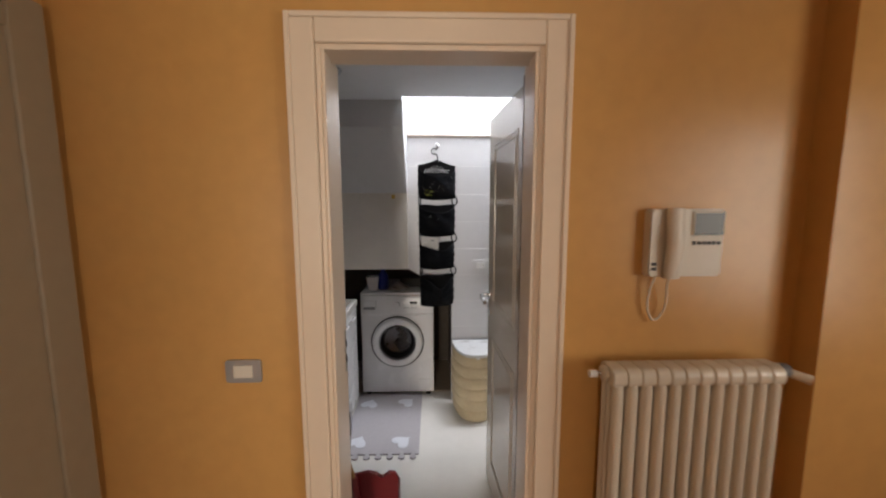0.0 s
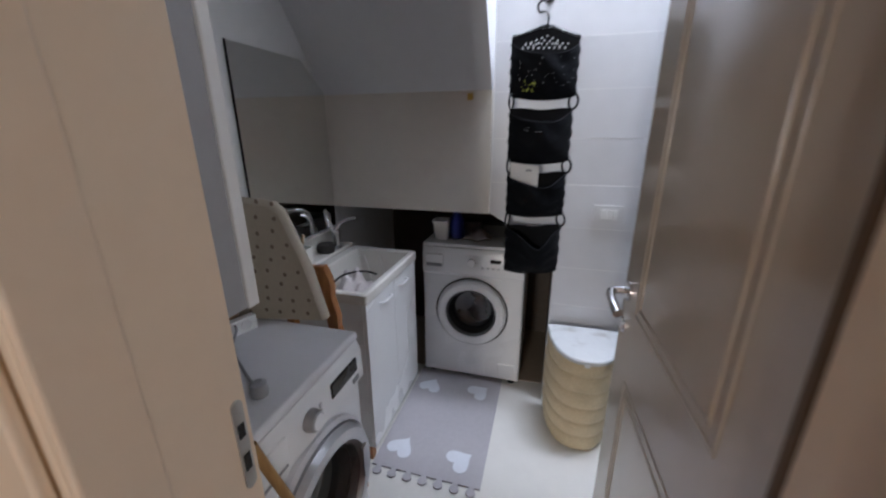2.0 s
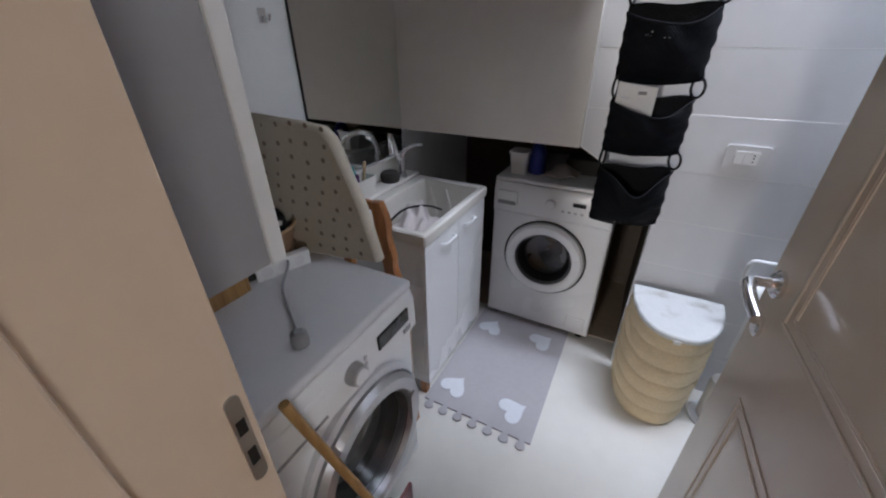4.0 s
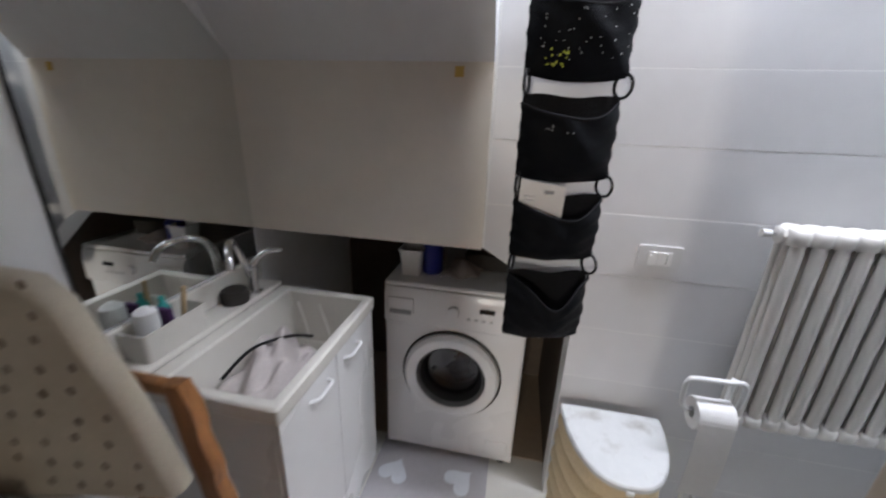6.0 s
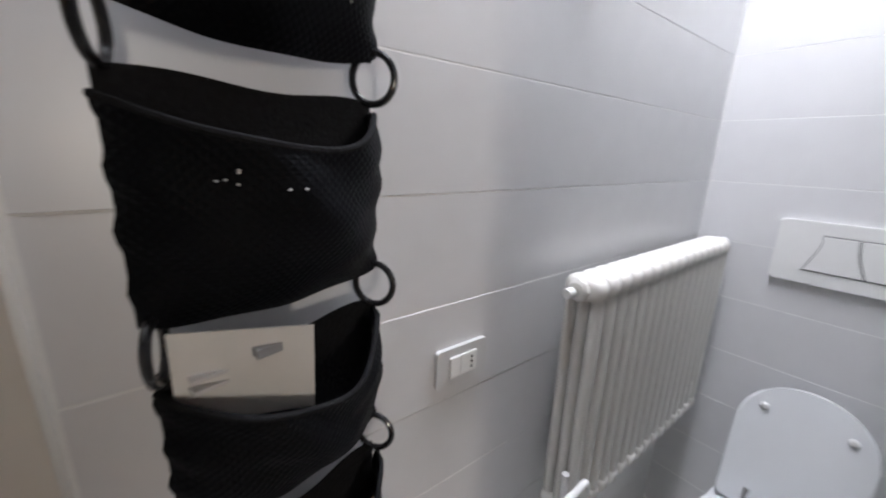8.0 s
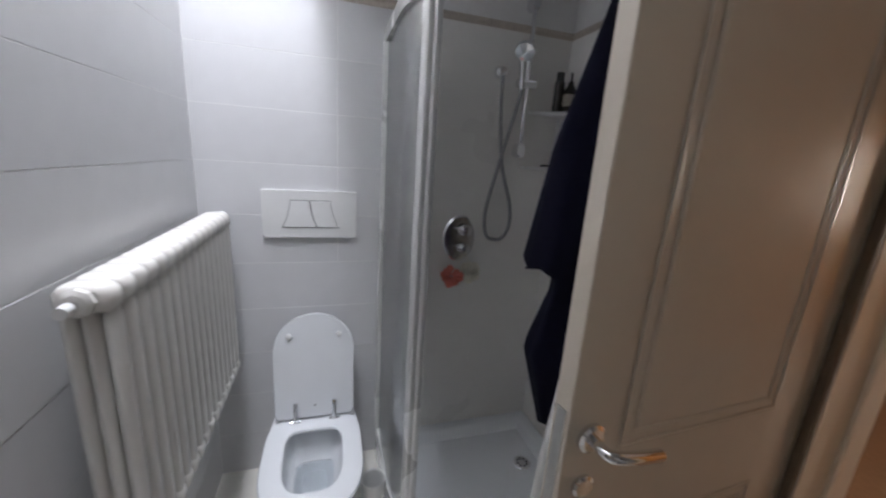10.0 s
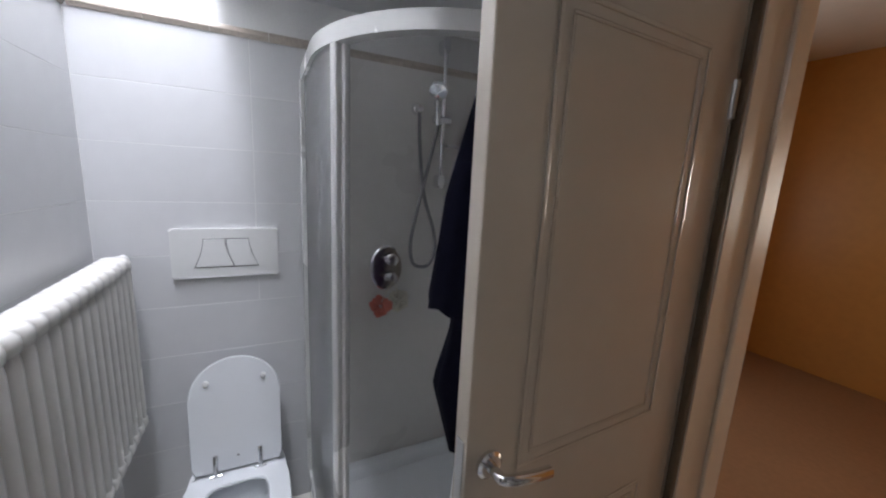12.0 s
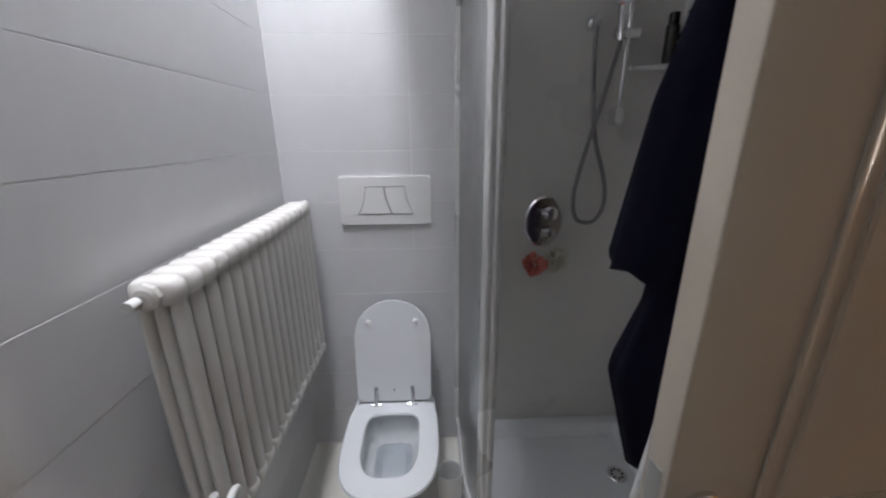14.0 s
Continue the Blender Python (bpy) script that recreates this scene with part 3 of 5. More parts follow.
dr = part("drain", lathe(bmesh.new(), [(0.043, 0.056), (0.043, 0.068), (0.039, 0.071), (0.0, 0.071)][:3], (1.48, 1.785, 0)), "chrome", tray, "round chrome drain")
for k in range(8):
    a = 2 * math.pi * k / 8
    part("slot", cyl(bmesh.new(), (1.48 + 0.024 * math.cos(a), 1.785 + 0.024 * math.sin(a), 0.0712), (1.48 + 0.024 * math.cos(a), 1.785 + 0.024 * math.sin(a), 0.0722), 0.006, n=8), "black", dr)

# linings of the shower corner
structure("wall_lining_east", box(XR - 0.010, XR - 0.001, YN + 0.001, AY + AR - 0.02, 0.10, 10 * ROW), "shower_wall", "smooth grey shower wall lining", "wall")
structure("wall_lining_south", box(0.70, XR - 0.010, YN + 0.001, YN + 0.010, 0.0, 10 * ROW), "shower_wall", "smooth grey shower wall lining", "wall")

# border tiles above the tiled walls
trim = thing("trim_border", "beige moulded border above the wall tiles", "trim", kind="structure")
def border(pts, name="border"):
    bm = bmesh.new()
    (x0, y0), (x1, y1) = pts
    d = Vector((x1 - x0, y1 - y0, 0)).normalized()
    s = Vector((-d.y, d.x, 0))
    prof = [(0, 0), (0.006, 0.001), (0.009, 0.009), (0.013, 0.014), (0.013, 0.021), (0.009, 0.027), (0.006, 0.033), (0, 0.035)]
    rings(bm, [[Vector((x, y, 10 * ROW)) + s * o + Vector((0, 0, z)) for o, z in prof] for x, y in ((x0, y0), (x1, y1))])
    return part(name, bm, "band", trim)
for k in range(9):
    a, b = 0.05 + k * (XR - 0.05) / 9, 0.05 + (k + 1) * (XR - 0.05) / 9 - 0.002
    border(((b, YB - 0.0005), (a, YB - 0.0005)))
for k in range(8):
    a, b = YN + k * (YB - 0.014 - YN) / 8, YN + (k + 1) * (YB - 0.014 - YN) / 8 - 0.002
    border(((XR - 0.0005, a), (XR - 0.0005, b)))
for k in range(5):
    a, b = 0.72 + k * (XR - 0.014 - 0.72) / 5, 0.72 + (k + 1) * (XR - 0.014 - 0.72) / 5 - 0.002
    border(((a, YN + 0.0005), (b, YN + 0.0005)))


# ---- bathroom: large things ----
def puck(bm, c, r, h, axis="y", n=24, round_=0.3):
    return lathe(bm, [(r, 0), (r, h * (1 - round_)), (r * 0.9, h)], c, n, axis)


def washing_machine():
    """Front loader, front towards -y, at its base's front middle."""
    t = thing("washing_machine", "white front-loading washing machine in the recess under the stairs", "washing machine", (-0.055, 3.285, 0.0))
    w, h, d = 0.297, 0.885, 0.58
    part("body", box(-w, w, 0.171, d, 0.035, h - 0.02, 0.004, 2), "appliance", t)
    part("front_panel", holed_front(w, 0.035, h - 0.02, 0.0, 0.170, (0.0, 0.474), 0.150), "appliance", t, sharp=40)
    part("top_plate", box(-w, w, 0.004, d, h - 0.019, h, 0.008, 3), "appliance", t)
    for x in (-0.25, 0.25):
        for y in (0.05, d - 0.05):
            part("foot", cyl(bmesh.new(), (x, y, 0), (x, y, 0.036), 0.022, n=12), "black", t)
    # sloping control fascia
    part("control_panel", prism(bmesh.new(), [(-0.001, 0.70), (-0.016, 0.715), (-0.012, 0.83), (-0.001, 0.86)], -w + 0.004, w - 0.004, "x", 0.003), "appliance", t)
    part("detergent_drawer", box(-0.275, -0.165, -0.021, -0.010, 0.755, 0.825, 0.006), "appliance", t)
    part("drawer_grip", box(-0.268, -0.175, -0.0235, -0.019, 0.752, 0.772, 0.003), "grey_plastic", t)
    kb = part("programme_knob", puck(bmesh.new(), (0, 0, 0), 0.024, -0.018), "appliance", t)
    kb.location = (0.0, -0.014, 0.79)
    part("display", box(0.105, 0.165, -0.0185, -0.0125, 0.795, 0.815, 0.002), "black", t)
    for k in range(4):
        part("button", box(0.055 + k * 0.030, 0.070 + k * 0.030, -0.020, -0.013, 0.758, 0.768, 0.003), "silver_plastic", t)
    # porthole
    c = (0.0, 0.0, 0.474)
    def ring(prof, c=c):
        return lathe(bmesh.new(), prof, c, 48, "y", caps=False)
    part("door_surround", ring([(0.216, 0.001), (0.216, -0.006), (0.210, -0.010), (0.208, -0.001)]), "dark_gap", t, "dark gap round the door")
    dr = part("door_ring", ring([(0.204, -0.002), (0.204, -0.022), (0.192, -0.036), (0.168, -0.038), (0.150, -0.028), (0.143, -0.004)]), "appliance", t)
    part("gasket", ring([(0.149, 0.001), (0.128, 0.030), (0.134, 0.060), (0.149, 0.066)]), "grey_rubber", t, "grey rubber door gasket")
    part("drum", ring([(0.148, 0.068), (0.146, 0.150), (0.120, 0.158), (0.118, 0.152), (0.080, 0.156), (0.078, 0.150), (0.030, 0.146), (0.004, 0.140)]), "steel", t, "perforated steel drum")
    part("door_glass", ring([(0.150, -0.026), (0.144, -0.030), (0.138, -0.022), (0.124, 0.012), (0.110, 0.048), (0.070, 0.066), (0.003, 0.070)]), "smoke", dr, "clear bowl-shaped glass")
    part("door_handle", prism(bmesh.new(), rounded(0.158, 0.186, 0.41, 0.52, 0.010), -0.040, -0.030, "y", 0.003), "appliance", dr)
    part("filter_flap", box(0.17, 0.27, -0.004, 0.004, 0.07, 0.15, 0.004), "appliance", t)
    return t


def holed_front(w, z0, z1, y0, y1, c, r):
    """Front panel with a round opening of radius r about c (x, z)."""
    corners = [(-w, z0), (w, z0), (w, z1), (-w, z1)]
    angles = sorted([2 * math.pi * k / 48 + 0.01 for k in range(48)] + [math.atan2(z - c[1], x - c[0]) % (2 * math.pi) for x, z in corners])
    bm = bmesh.new()
    rows = []
    for a in angles:
        ca, sa = math.cos(a), math.sin(a)
        far = min((((w if ca > 0 else -w) - c[0]) / ca) if abs(ca) > 1e-6 else 9, (((z1 if sa > 0 else z0) - c[1]) / sa) if abs(sa) > 1e-6 else 9)
        o = (c[0] + ca * far, c[1] + sa * far)
        i = (c[0] + ca * r, c[1] + sa * r)
        o2 = (c[0] + ca * (far - 0.012), c[1] + sa * (far - 0.012))
        o3 = (c[0] + ca * (far - 0.004), c[1] + sa * (far - 0.004))
        rows.append([bm.verts.new((q[0], y, q[1])) for q, y in ((i, y1), (i, y0), (o2, y0), (o3, y0 + 0.004), (o, y0 + 0.014), (o, y1))])
    n = len(rows)
    for k in range(n):
        a, d = rows[k], rows[(k + 1) % n]
        for j in range(6):
            bm.faces.new((a[j], a[(j + 1) % 6], d[(j + 1) % 6], d[j]))
    bmesh.ops.recalc_face_normals(bm, faces=bm.faces)
    return bm


def dryer():
    """Front loader with its front towards +x."""
    t = thing("tumble_dryer", "white tumble dryer with a big round door, cables lying on top", "tumble dryer", (-0.255, 2.01, 0.0), 90)
    # local: x along world y, y along world -x
    w, h, d = 0.299, 0.865, 0.575
    part("body", box(-w, w, 0.171, d, 0.03, h - 0.03, 0.004, 2), "appliance", t)
    part("front_panel", holed_front(w, 0.03, h - 0.03, 0.006, 0.170, (0.02, 0.425), 0.178), "appliance", t, sharp=40)
    part("top_plate", box(-w, w, -0.004, d, h - 0.030, h, 0.011, 4), "appliance_grey", t)
    for x in (-0.25, 0.25):
        for y in (0.05, d - 0.05):
            part("foot", cyl(bmesh.new(), (x, y, 0), (x, y, 0.032), 0.02, n=12), "black", t)
    part("control_panel", prism(bmesh.new(), [(0.005, 0.69), (-0.016, 0.70), (-0.012, 0.80), (0.0, 0.833), (0.006, 0.833)], -w + 0.003, w - 0.003, "x", 0.003), "appliance", t)
    part("display", box(0.105, 0.255, -0.0185, -0.008, 0.745, 0.795, 0.004), "black", t)
    part("badge", box(0.225, 0.262, -0.019, -0.012, 0.710, 0.728, 0.003), "grey_plastic", t)
    part("detergent_drawer", box(-0.285, -0.09, -0.017, -0.006, 0.722, 0.800, 0.006), "appliance", t)
    part("drawer_grip", box(-0.25, -0.10, -0.019, -0.012, 0.715, 0.722, 0.002), "grey_plastic", t)
    kb = part("programme_knob", lathe(bmesh.new(), [(0.031, 0), (0.031, -0.010), (0.027, -0.026), (0.0235, -0.029)], (0.0, -0.014, 0.765), 32, "y"), "silver_plastic", t)
    part("knob_face", lathe(bmesh.new(), [(0.0225, -0.0285), (0.021, -0.031), (0.002, -0.0315)], (0.0, -0.014, 0.765), 28, "y"), "appliance", kb)
    for k in range(3):
        part("button", box(0.045, 0.056, -0.0185, -0.012, 0.720 + 0.022 * k, 0.734 + 0.022 * k, 0.002), "appliance_grey", t)
    c = (0.02, 0.0, 0.425)
    def ring(prof):
        return lathe(bmesh.new(), prof, c, 56, "y", caps=False)
    part("door_surround", ring([(0.258, 0.006), (0.258, -0.012), (0.246, -0.022), (0.240, 0.004)]), "appliance_grey", t)
    dr = part("door_ring", ring([(0.239, 0.004), (0.239, -0.028), (0.225, -0.045), (0.192, -0.046), (0.178, -0.030), (0.174, 0.0)]), "silver_plastic", t, "silver door ring")
    part("gasket", ring([(0.177, 0.005), (0.155, 0.036), (0.160, 0.066), (0.177, 0.072)]), "grey_rubber", t, "grey rubber door gasket")
    part("drum", ring([(0.176, 0.074), (0.174, 0.152), (0.120, 0.160), (0.118, 0.154), (0.060, 0.154), (0.004, 0.148)]), "steel", t, "perforated steel drum")
    part("door_glass", ring([(0.180, -0.024), (0.172, -0.032), (0.166, -0.022), (0.150, 0.012), (0.132, 0.052), (0.080, 0.070), (0.003, 0.074)]), "tinted", dr, "grey bowl-shaped glass")
    part("door_handle", prism(bmesh.new(), rounded(0.19, 0.222, 0.36, 0.49, 0.012), -0.052, -0.040, "y", 0.003), "silver_plastic", dr)
    return t


def basin_cabinet():
    """Utility sink on a two-door cabinet against the left wall."""
    t = thing("utility_sink", "cream ceramic utility sink on a white two-door cabinet", "sink", (0, 0, 0))
    x0, x1, y0, y1, zt = XL + 0.004, -0.356, 2.566, 3.165, 0.868
    bm = box(x0, x1 - 0.020, y0 + 0.006, y1 - 0.006, 0.075, zt - 0.245, 0.002)
    bx(bm, x0, x1 - 0.020, y0 + 0.006, y0 + 0.022, zt - 0.244, zt - 0.046)
    bx(bm, x0, x1 - 0.020, y1 - 0.022, y1 - 0.006, zt - 0.244, zt - 0.046)
    part("carcass", bm, "cabinet", t)
    part("plinth", box(x0, x1 - 0.055, y0 + 0.01, y1 - 0.01, 0.0, 0.075), "darkened_cab", t)
    part("corner_foot", box(x1 - 0.055, x1 - 0.022, y0 + 0.006, y0 + 0.04, 0.0, 0.075, 0.003), "wood_orange", t, "brown wooden foot")
    ym = (y0 + y1) / 2
    for a, b, hy in ((y0 + 0.006, ym - 0.0015, ym - 0.16), (ym + 0.0015, y1 - 0.006, ym + 0.05)):
        d = part("door", box(x1 - 0.0195, x1 - 0.002, a, b, 0.078, zt - 0.055, 0.002), "cabinet", t)
        pts = curve_pts([(x1 - 0.003, hy, 0.765), (x1 + 0.020, hy + 0.012, 0.770), (x1 + 0.025, hy + 0.05, 0.775), (x1 + 0.020, hy + 0.088, 0.770), (x1 - 0.003, hy + 0.10, 0.765)], 5)
        part("handle", tube(bmesh.new(), pts, 0.0055, 8), "white_plastic", d, "white bow handle")
    # bowl: outer rim, deep inside
    def rim(i, z, j=0.0):
        return [Vector((x, y, z)) for x, y in rounded(x0 + i + j, x1 + 0.006 - i, y0 - 0.004 + i, y1 + 0.004 - i, 0.010, 5)]
    back = 0.115
    loops = [rim(0.002, zt - 0.048), rim(0.0, zt - 0.04), rim(0.0, zt - 0.006), rim(0.006, zt), rim(0.026, zt, back), rim(0.034, zt - 0.006, back), rim(0.040, zt - 0.06, back), rim(0.055, zt - 0.20, back), rim(0.085, zt - 0.222, back)]
    bm = rings(bmesh.new(), loops, caps=False)
    bm.verts.ensure_lookup_table()
    bm.faces.new(bm.verts[-len(loops[0]):])
    part("bowl", bm, "basin", t)
    # washboard ribs on the far inside, back ledge upstand
    part("back_ledge", box(x0, x0 + 0.105, y0 + 0.002, y1 - 0.002, zt + 0.0005, zt + 0.022, 0.008, 3), "basin", t)
    part("backsplash", box(x0, x0 + 0.018, y0 + 0.004, y1 - 0.004, zt + 0.0225, zt + 0.115, 0.006, 3), "basin", t)
    for k in range(2):
        yy = y1 - 0.062
        part("drip_rib", tube(bmesh.new(), [(x0 + 0.20 + 0.09 * k, yy, zt - 0.03), (x0 + 0.225 + 0.09 * k, yy - 0.008, zt - 0.10), (x0 + 0.24 + 0.09 * k, yy - 0.012, zt - 0.16)], 0.006, 8), "basin", t)
    return t


def mixer_tap():
    zt = 0.868 + 0.0225
    t = thing("tap", "chrome single-lever mixer tap with a high curved spout", "tap", (-0.765, 3.045, zt))
    part("body", lathe(bmesh.new(), [(0.026, 0), (0.026, 0.008), (0.019, 0.014), (0.018, 0.075), (0.021, 0.085), (0.021, 0.10), (0.012, 0.108)], (0, 0, 0), 24), "chrome", t)
    part("spout", tube(bmesh.new(), curve_pts([(-0.005, -0.01, 0.07), (-0.012, -0.03, 0.15), (-0.008, -0.06, 0.205), (0.02, -0.11, 0.225), (0.06, -0.16, 0.205), (0.075, -0.18, 0.165)], 6), 0.0115, 14), "chrome", t)
    part("lever", tube(bmesh.new(), curve_pts([(0.0, 0.0, 0.095), (0.02, 0.015, 0.135), (0.06, 0.03, 0.158), (0.10, 0.04, 0.162)], 5), lambda s: 0.013 - 0.006 * s, 12), "chrome", t)
    return t


def radiator(name, label, mat, x0, x1, z0, z1, y, n, depth, sgn, tubes=3, swell=0.46, soft_edge=0.0155, slim=0.40, tilted_valve=False):
    """Column radiator along x, hung in front of a wall at the far side."""
    t = thing(name, label, "radiator", (x0, y, z0))
    L, H = x1 - x0, z1 - z0
    pitch = L / n
    rw = pitch * slim
    first = None
    for k in range(n):
        cx = (k + 0.5) * pitch
        hd = depth / 2
        prof = rounded(-hd, hd, 0, 0.055, (0.026, 0.026, 0.018, 0.018), 5)
        col = None
        for nm, zz, flip in (("column", H - 0.055, 1), ("bottom_header", 0.0, -1)):
            pts = [(u, zz + (v if flip > 0 else 0.055 - v)) for u, v in prof]
            mid = zz + 0.0275
            barrel = ((-1.0, 0.62), (-0.90, 0.82), (-0.66, 0.94), (-0.34, 0.99), (0.0, 1.0), (0.34, 0.99), (0.66, 0.94), (0.90, 0.82), (1.0, 0.62)) if soft_edge > 0.01 else ((-1.0, 0.93), (-0.8, 1.0), (0.8, 1.0), (1.0, 0.93))
            loops = [[Vector((cx + pitch * swell * q, u * k, mid + (v - mid) * k)) for u, v in pts] for q, k in barrel]
            ob = part(nm, rings(bmesh.new(), loops), mat, t if col is None else col, sharp=60)
            col = col or ob
        for j in range(tubes):
            yy = -hd + 0.016 + j * (depth - 0.032) / (tubes - 1)
            loops = []
            for z in (0.03, 0.07, H - 0.07, H - 0.03):
                q = 0.75 if z in (0.03, H - 0.03) else 1.0
                loops.append([Vector((cx + rw * q * math.cos(2 * math.pi * a / 12), yy + 0.0145 * q * math.sin(2 * math.pi * a / 12), z)) for a in range(12)])
            part("tube", rings(bmesh.new(), loops), mat, col)
    yv = 0.0
    for x, s in ((0.0, -1), (L, 1)):
        for z in (H - 0.028, 0.028):
            part("end_cap", lathe(bmesh.new(), [(0.026, 0), (0.026, s * 0.010), (0.018, s * 0.015)], (x + s * 0.001, yv, z), 8, "x"), mat, t)
    v = part("bleed_valve", cyl(bmesh.new(), (-0.012, yv, H - 0.028), (-0.040, yv, H - 0.028), 0.007, n=10), "chrome", t)
    part("valve_cap", cyl(bmesh.new(), (-0.030, yv, H - 0.028), (-0.052, yv, H - 0.028), 0.011, n=12), "white_plastic", v)
    if tilted_valve:
        v = part("valve", lathe(bmesh.new(), [(0.014, 0.012), (0.021, 0.018), (0.021, 0.040), (0.012, 0.048)], (L, yv, H - 0.026), 16, "x"), "grey_rubber", t, "dark valve body")
        part("valve_head", cyl(bmesh.new(), (L + 0.040, yv - 0.004, H - 0.030), (L + 0.082, yv - 0.040, H - 0.042), 0.013, 0.015, n=16), mat, v)
    else:
        v = part("valve", cyl(bmesh.new(), (L + 0.012, yv, H - 0.028), (L + 0.055, yv, H - 0.028), 0.010, n=12), "chrome", t)
        part("valve_head", lathe(bmesh.new(), [(0.012, 0.0), (0.017, 0.006), (0.017, 0.030), (0.013, 0.036)], (L + 0.045, yv, H - 0.028), 16, "x"), "white_plastic", v)
    for x in (0.18 * L, 0.82 * L):
        for z in (0.06, H - 0.06):
            y1 = sgn * (depth / 2 + 0.045)
            part("bracket", cyl(bmesh.new(), (x, 0, z), (x, y1, z), 0.008, n=8), "steel", t)
    return t


def toilet():
    """Wall-hung bowl on the right wall, facing -x; lid and seat up."""
    t = thing("toilet", "white ceramic toilet with the lid raised and seat down", "toilet", (XR - 0.012, 2.771, 0.0), 180)
    # local x runs out from the wall, y across
    def shape(back, front, hw, z, sq=0.55, n=40):
        c, L = (back + front) / 2, (front - back) / 2
        out = []
        for k in range(n):
            a = 2 * math.pi * k / n
            ca, sa = math.cos(a), math.sin(a)
            e = 0.36 if ca < 0 else 0.85
            z2 = z * 0.83
            out.append(Vector((c + L * math.copysign(abs(ca) ** e, ca), hw * math.copysign(abs(sa) ** (0.42 if ca < 0 else 0.62), sa), z2)))
        return out
    outer = [shape(0.0, 0.30, 0.11, 0.0), shape(0.0, 0.32, 0.115, 0.02), shape(0.0, 0.36, 0.125, 0.15), shape(0.0, 0.50, 0.155, 0.28), shape(0.0, 0.585, 0.18, 0.365), shape(0.0, 0.60, 0.186, 0.398), shape(0.004, 0.596, 0.184, 0.404),
             shape(0.15, 0.555, 0.135, 0.404), shape(0.16, 0.545, 0.128, 0.390), shape(0.17, 0.50, 0.112, 0.30), shape(0.20, 0.43, 0.080, 0.22), shape(0.23, 0.36, 0.05, 0.19)]
    part("bowl", rings(bmesh.new(), outer), "ceramic", t)
    part("water", rings(bmesh.new(), [shape(0.202, 0.425, 0.078, 0.222), shape(0.202, 0.425, 0.078, 0.226)]), "water", t)
    seat = [shape(0.12, 0.602, 0.19, 0.406), shape(0.116, 0.606, 0.194, 0.414), shape(0.12, 0.602, 0.19, 0.424), shape(0.20, 0.525, 0.115, 0.427), shape(0.205, 0.520, 0.110, 0.418), shape(0.20, 0.525, 0.115, 0.407)]
    s = part("seat", rings(bmesh.new(), seat, closed=True), "ceramic", t)
    # lid: upright, leaning to the wall, arched top
    pts = [(-0.155, 0.0), (-0.170, 0.03), (-0.170, 0.31)]
    pts += [(0.170 * math.cos(radians(180 - k * 180 / 18)), 0.31 + 0.160 * math.sin(radians(180 - k * 180 / 18))) for k in range(1, 18)]
    pts += [(0.170, 0.31), (0.170, 0.03), (0.155, 0.0)]
    bm = prism(bmesh.new(), pts, -0.009, 0.009, "x", 0.006, 3)
    lid = part("lid", bm, "ceramic", t)
    lid.matrix_basis = pose(0.128, 0, 0.362, 0, -10, 0)
    for y in (-0.105, 0.105):
        part("bumper", lathe(bmesh.new(), [(0.012, 0.009), (0.012, 0.014), (0.008, 0.018)], (0, y, 0.375), 16, "x"), "white_plastic", lid)
        part("hinge", tube(bmesh.new(), [(0.022, y * 0.78, -0.012), (0.020, y * 0.78, 0.01), (0.014, y * 0.78, 0.075)], lambda q: 0.007 + 0.003 * q, 10), "chrome", lid, "chrome hinge")
        part("hinge_foot", cyl(bmesh.new(), (0.02, y * 0.78 - 0.022, -0.010), (0.02, y * 0.78 + 0.022, -0.010), 0.007, n=10), "chrome", lid, "chrome hinge foot")
    part("screw", cyl(bmesh.new(), (0.009, 0, 0.055), (0.0105, 0, 0.055), 0.005, n=10), "grey_plastic", lid)
    return t


washing_machine()
dryer()
basin_cabinet()
mixer_tap()
radiator("bathroom_radiator", "white column radiator hung on the tiled back wall", "radiator", 0.872, 1.70, 0.615, 1.28, 3.108, 16, 0.094, 1, swell=0.468, slim=0.35)
radiator("hall_radiator", "ivory column radiator under the intercom on the ochre wall", "hall_radiator", 0.765, 1.29, 0.40, 1.105, 1.405, 12, 0.095, 1, swell=0.485, soft_edge=0.005, tilted_valve=True)
toilet()

# flush plate
t = thing("flush_plate", "white dual-flush plate above the toilet", "flush plate", (XR - 0.0025, 2.778, 1.26), 180)
bm = prism(bmesh.new(), rounded(-0.19, 0.19, -0.10, 0.10, 0.010), 0.0, 0.014, "x", 0.004, 2)
part("plate", bm, "white_plastic", t)
def flush_button(a0, a1, b0, b1):
    """Outline between two leaning, curved sides."""
    n = 8
    pts = [(a0 + (a1 - a0) * math.sin(math.pi / 2 * k / n), -0.055 + 0.112 * k / n) for k in range(n + 1)]
    pts += [(b1 + (b0 - b1) * (1 - math.cos(math.pi / 2 * k / n)), 0.057 - 0.112 * k / n) for k in range(n + 1)]
    return pts
for o in ((-0.112, -0.080, 0.022, -0.006), (0.028, 0.000, 0.112, 0.080)):
    pts = flush_button(*o)
    bm = prism(bmesh.new(), pts, 0.0142, 0.0175, "x", 0.0015, 2)
    b = part("flush_button", bm, "white_plastic", t)
    cx = sum(u for u, v in pts) / len(pts)
    part("joint", prism(bmesh.new(), [(cx + (u - cx) * 1.05, v * 1.05) for u, v in pts], 0.0138, 0.0148, "x"), "dark_gap", b)

# wall socket on the tiled wall
t = thing("socket_plate", "silver-framed switch and socket plate on the tiles", "switch", (0.611, YB - 0.0025, 1.121))
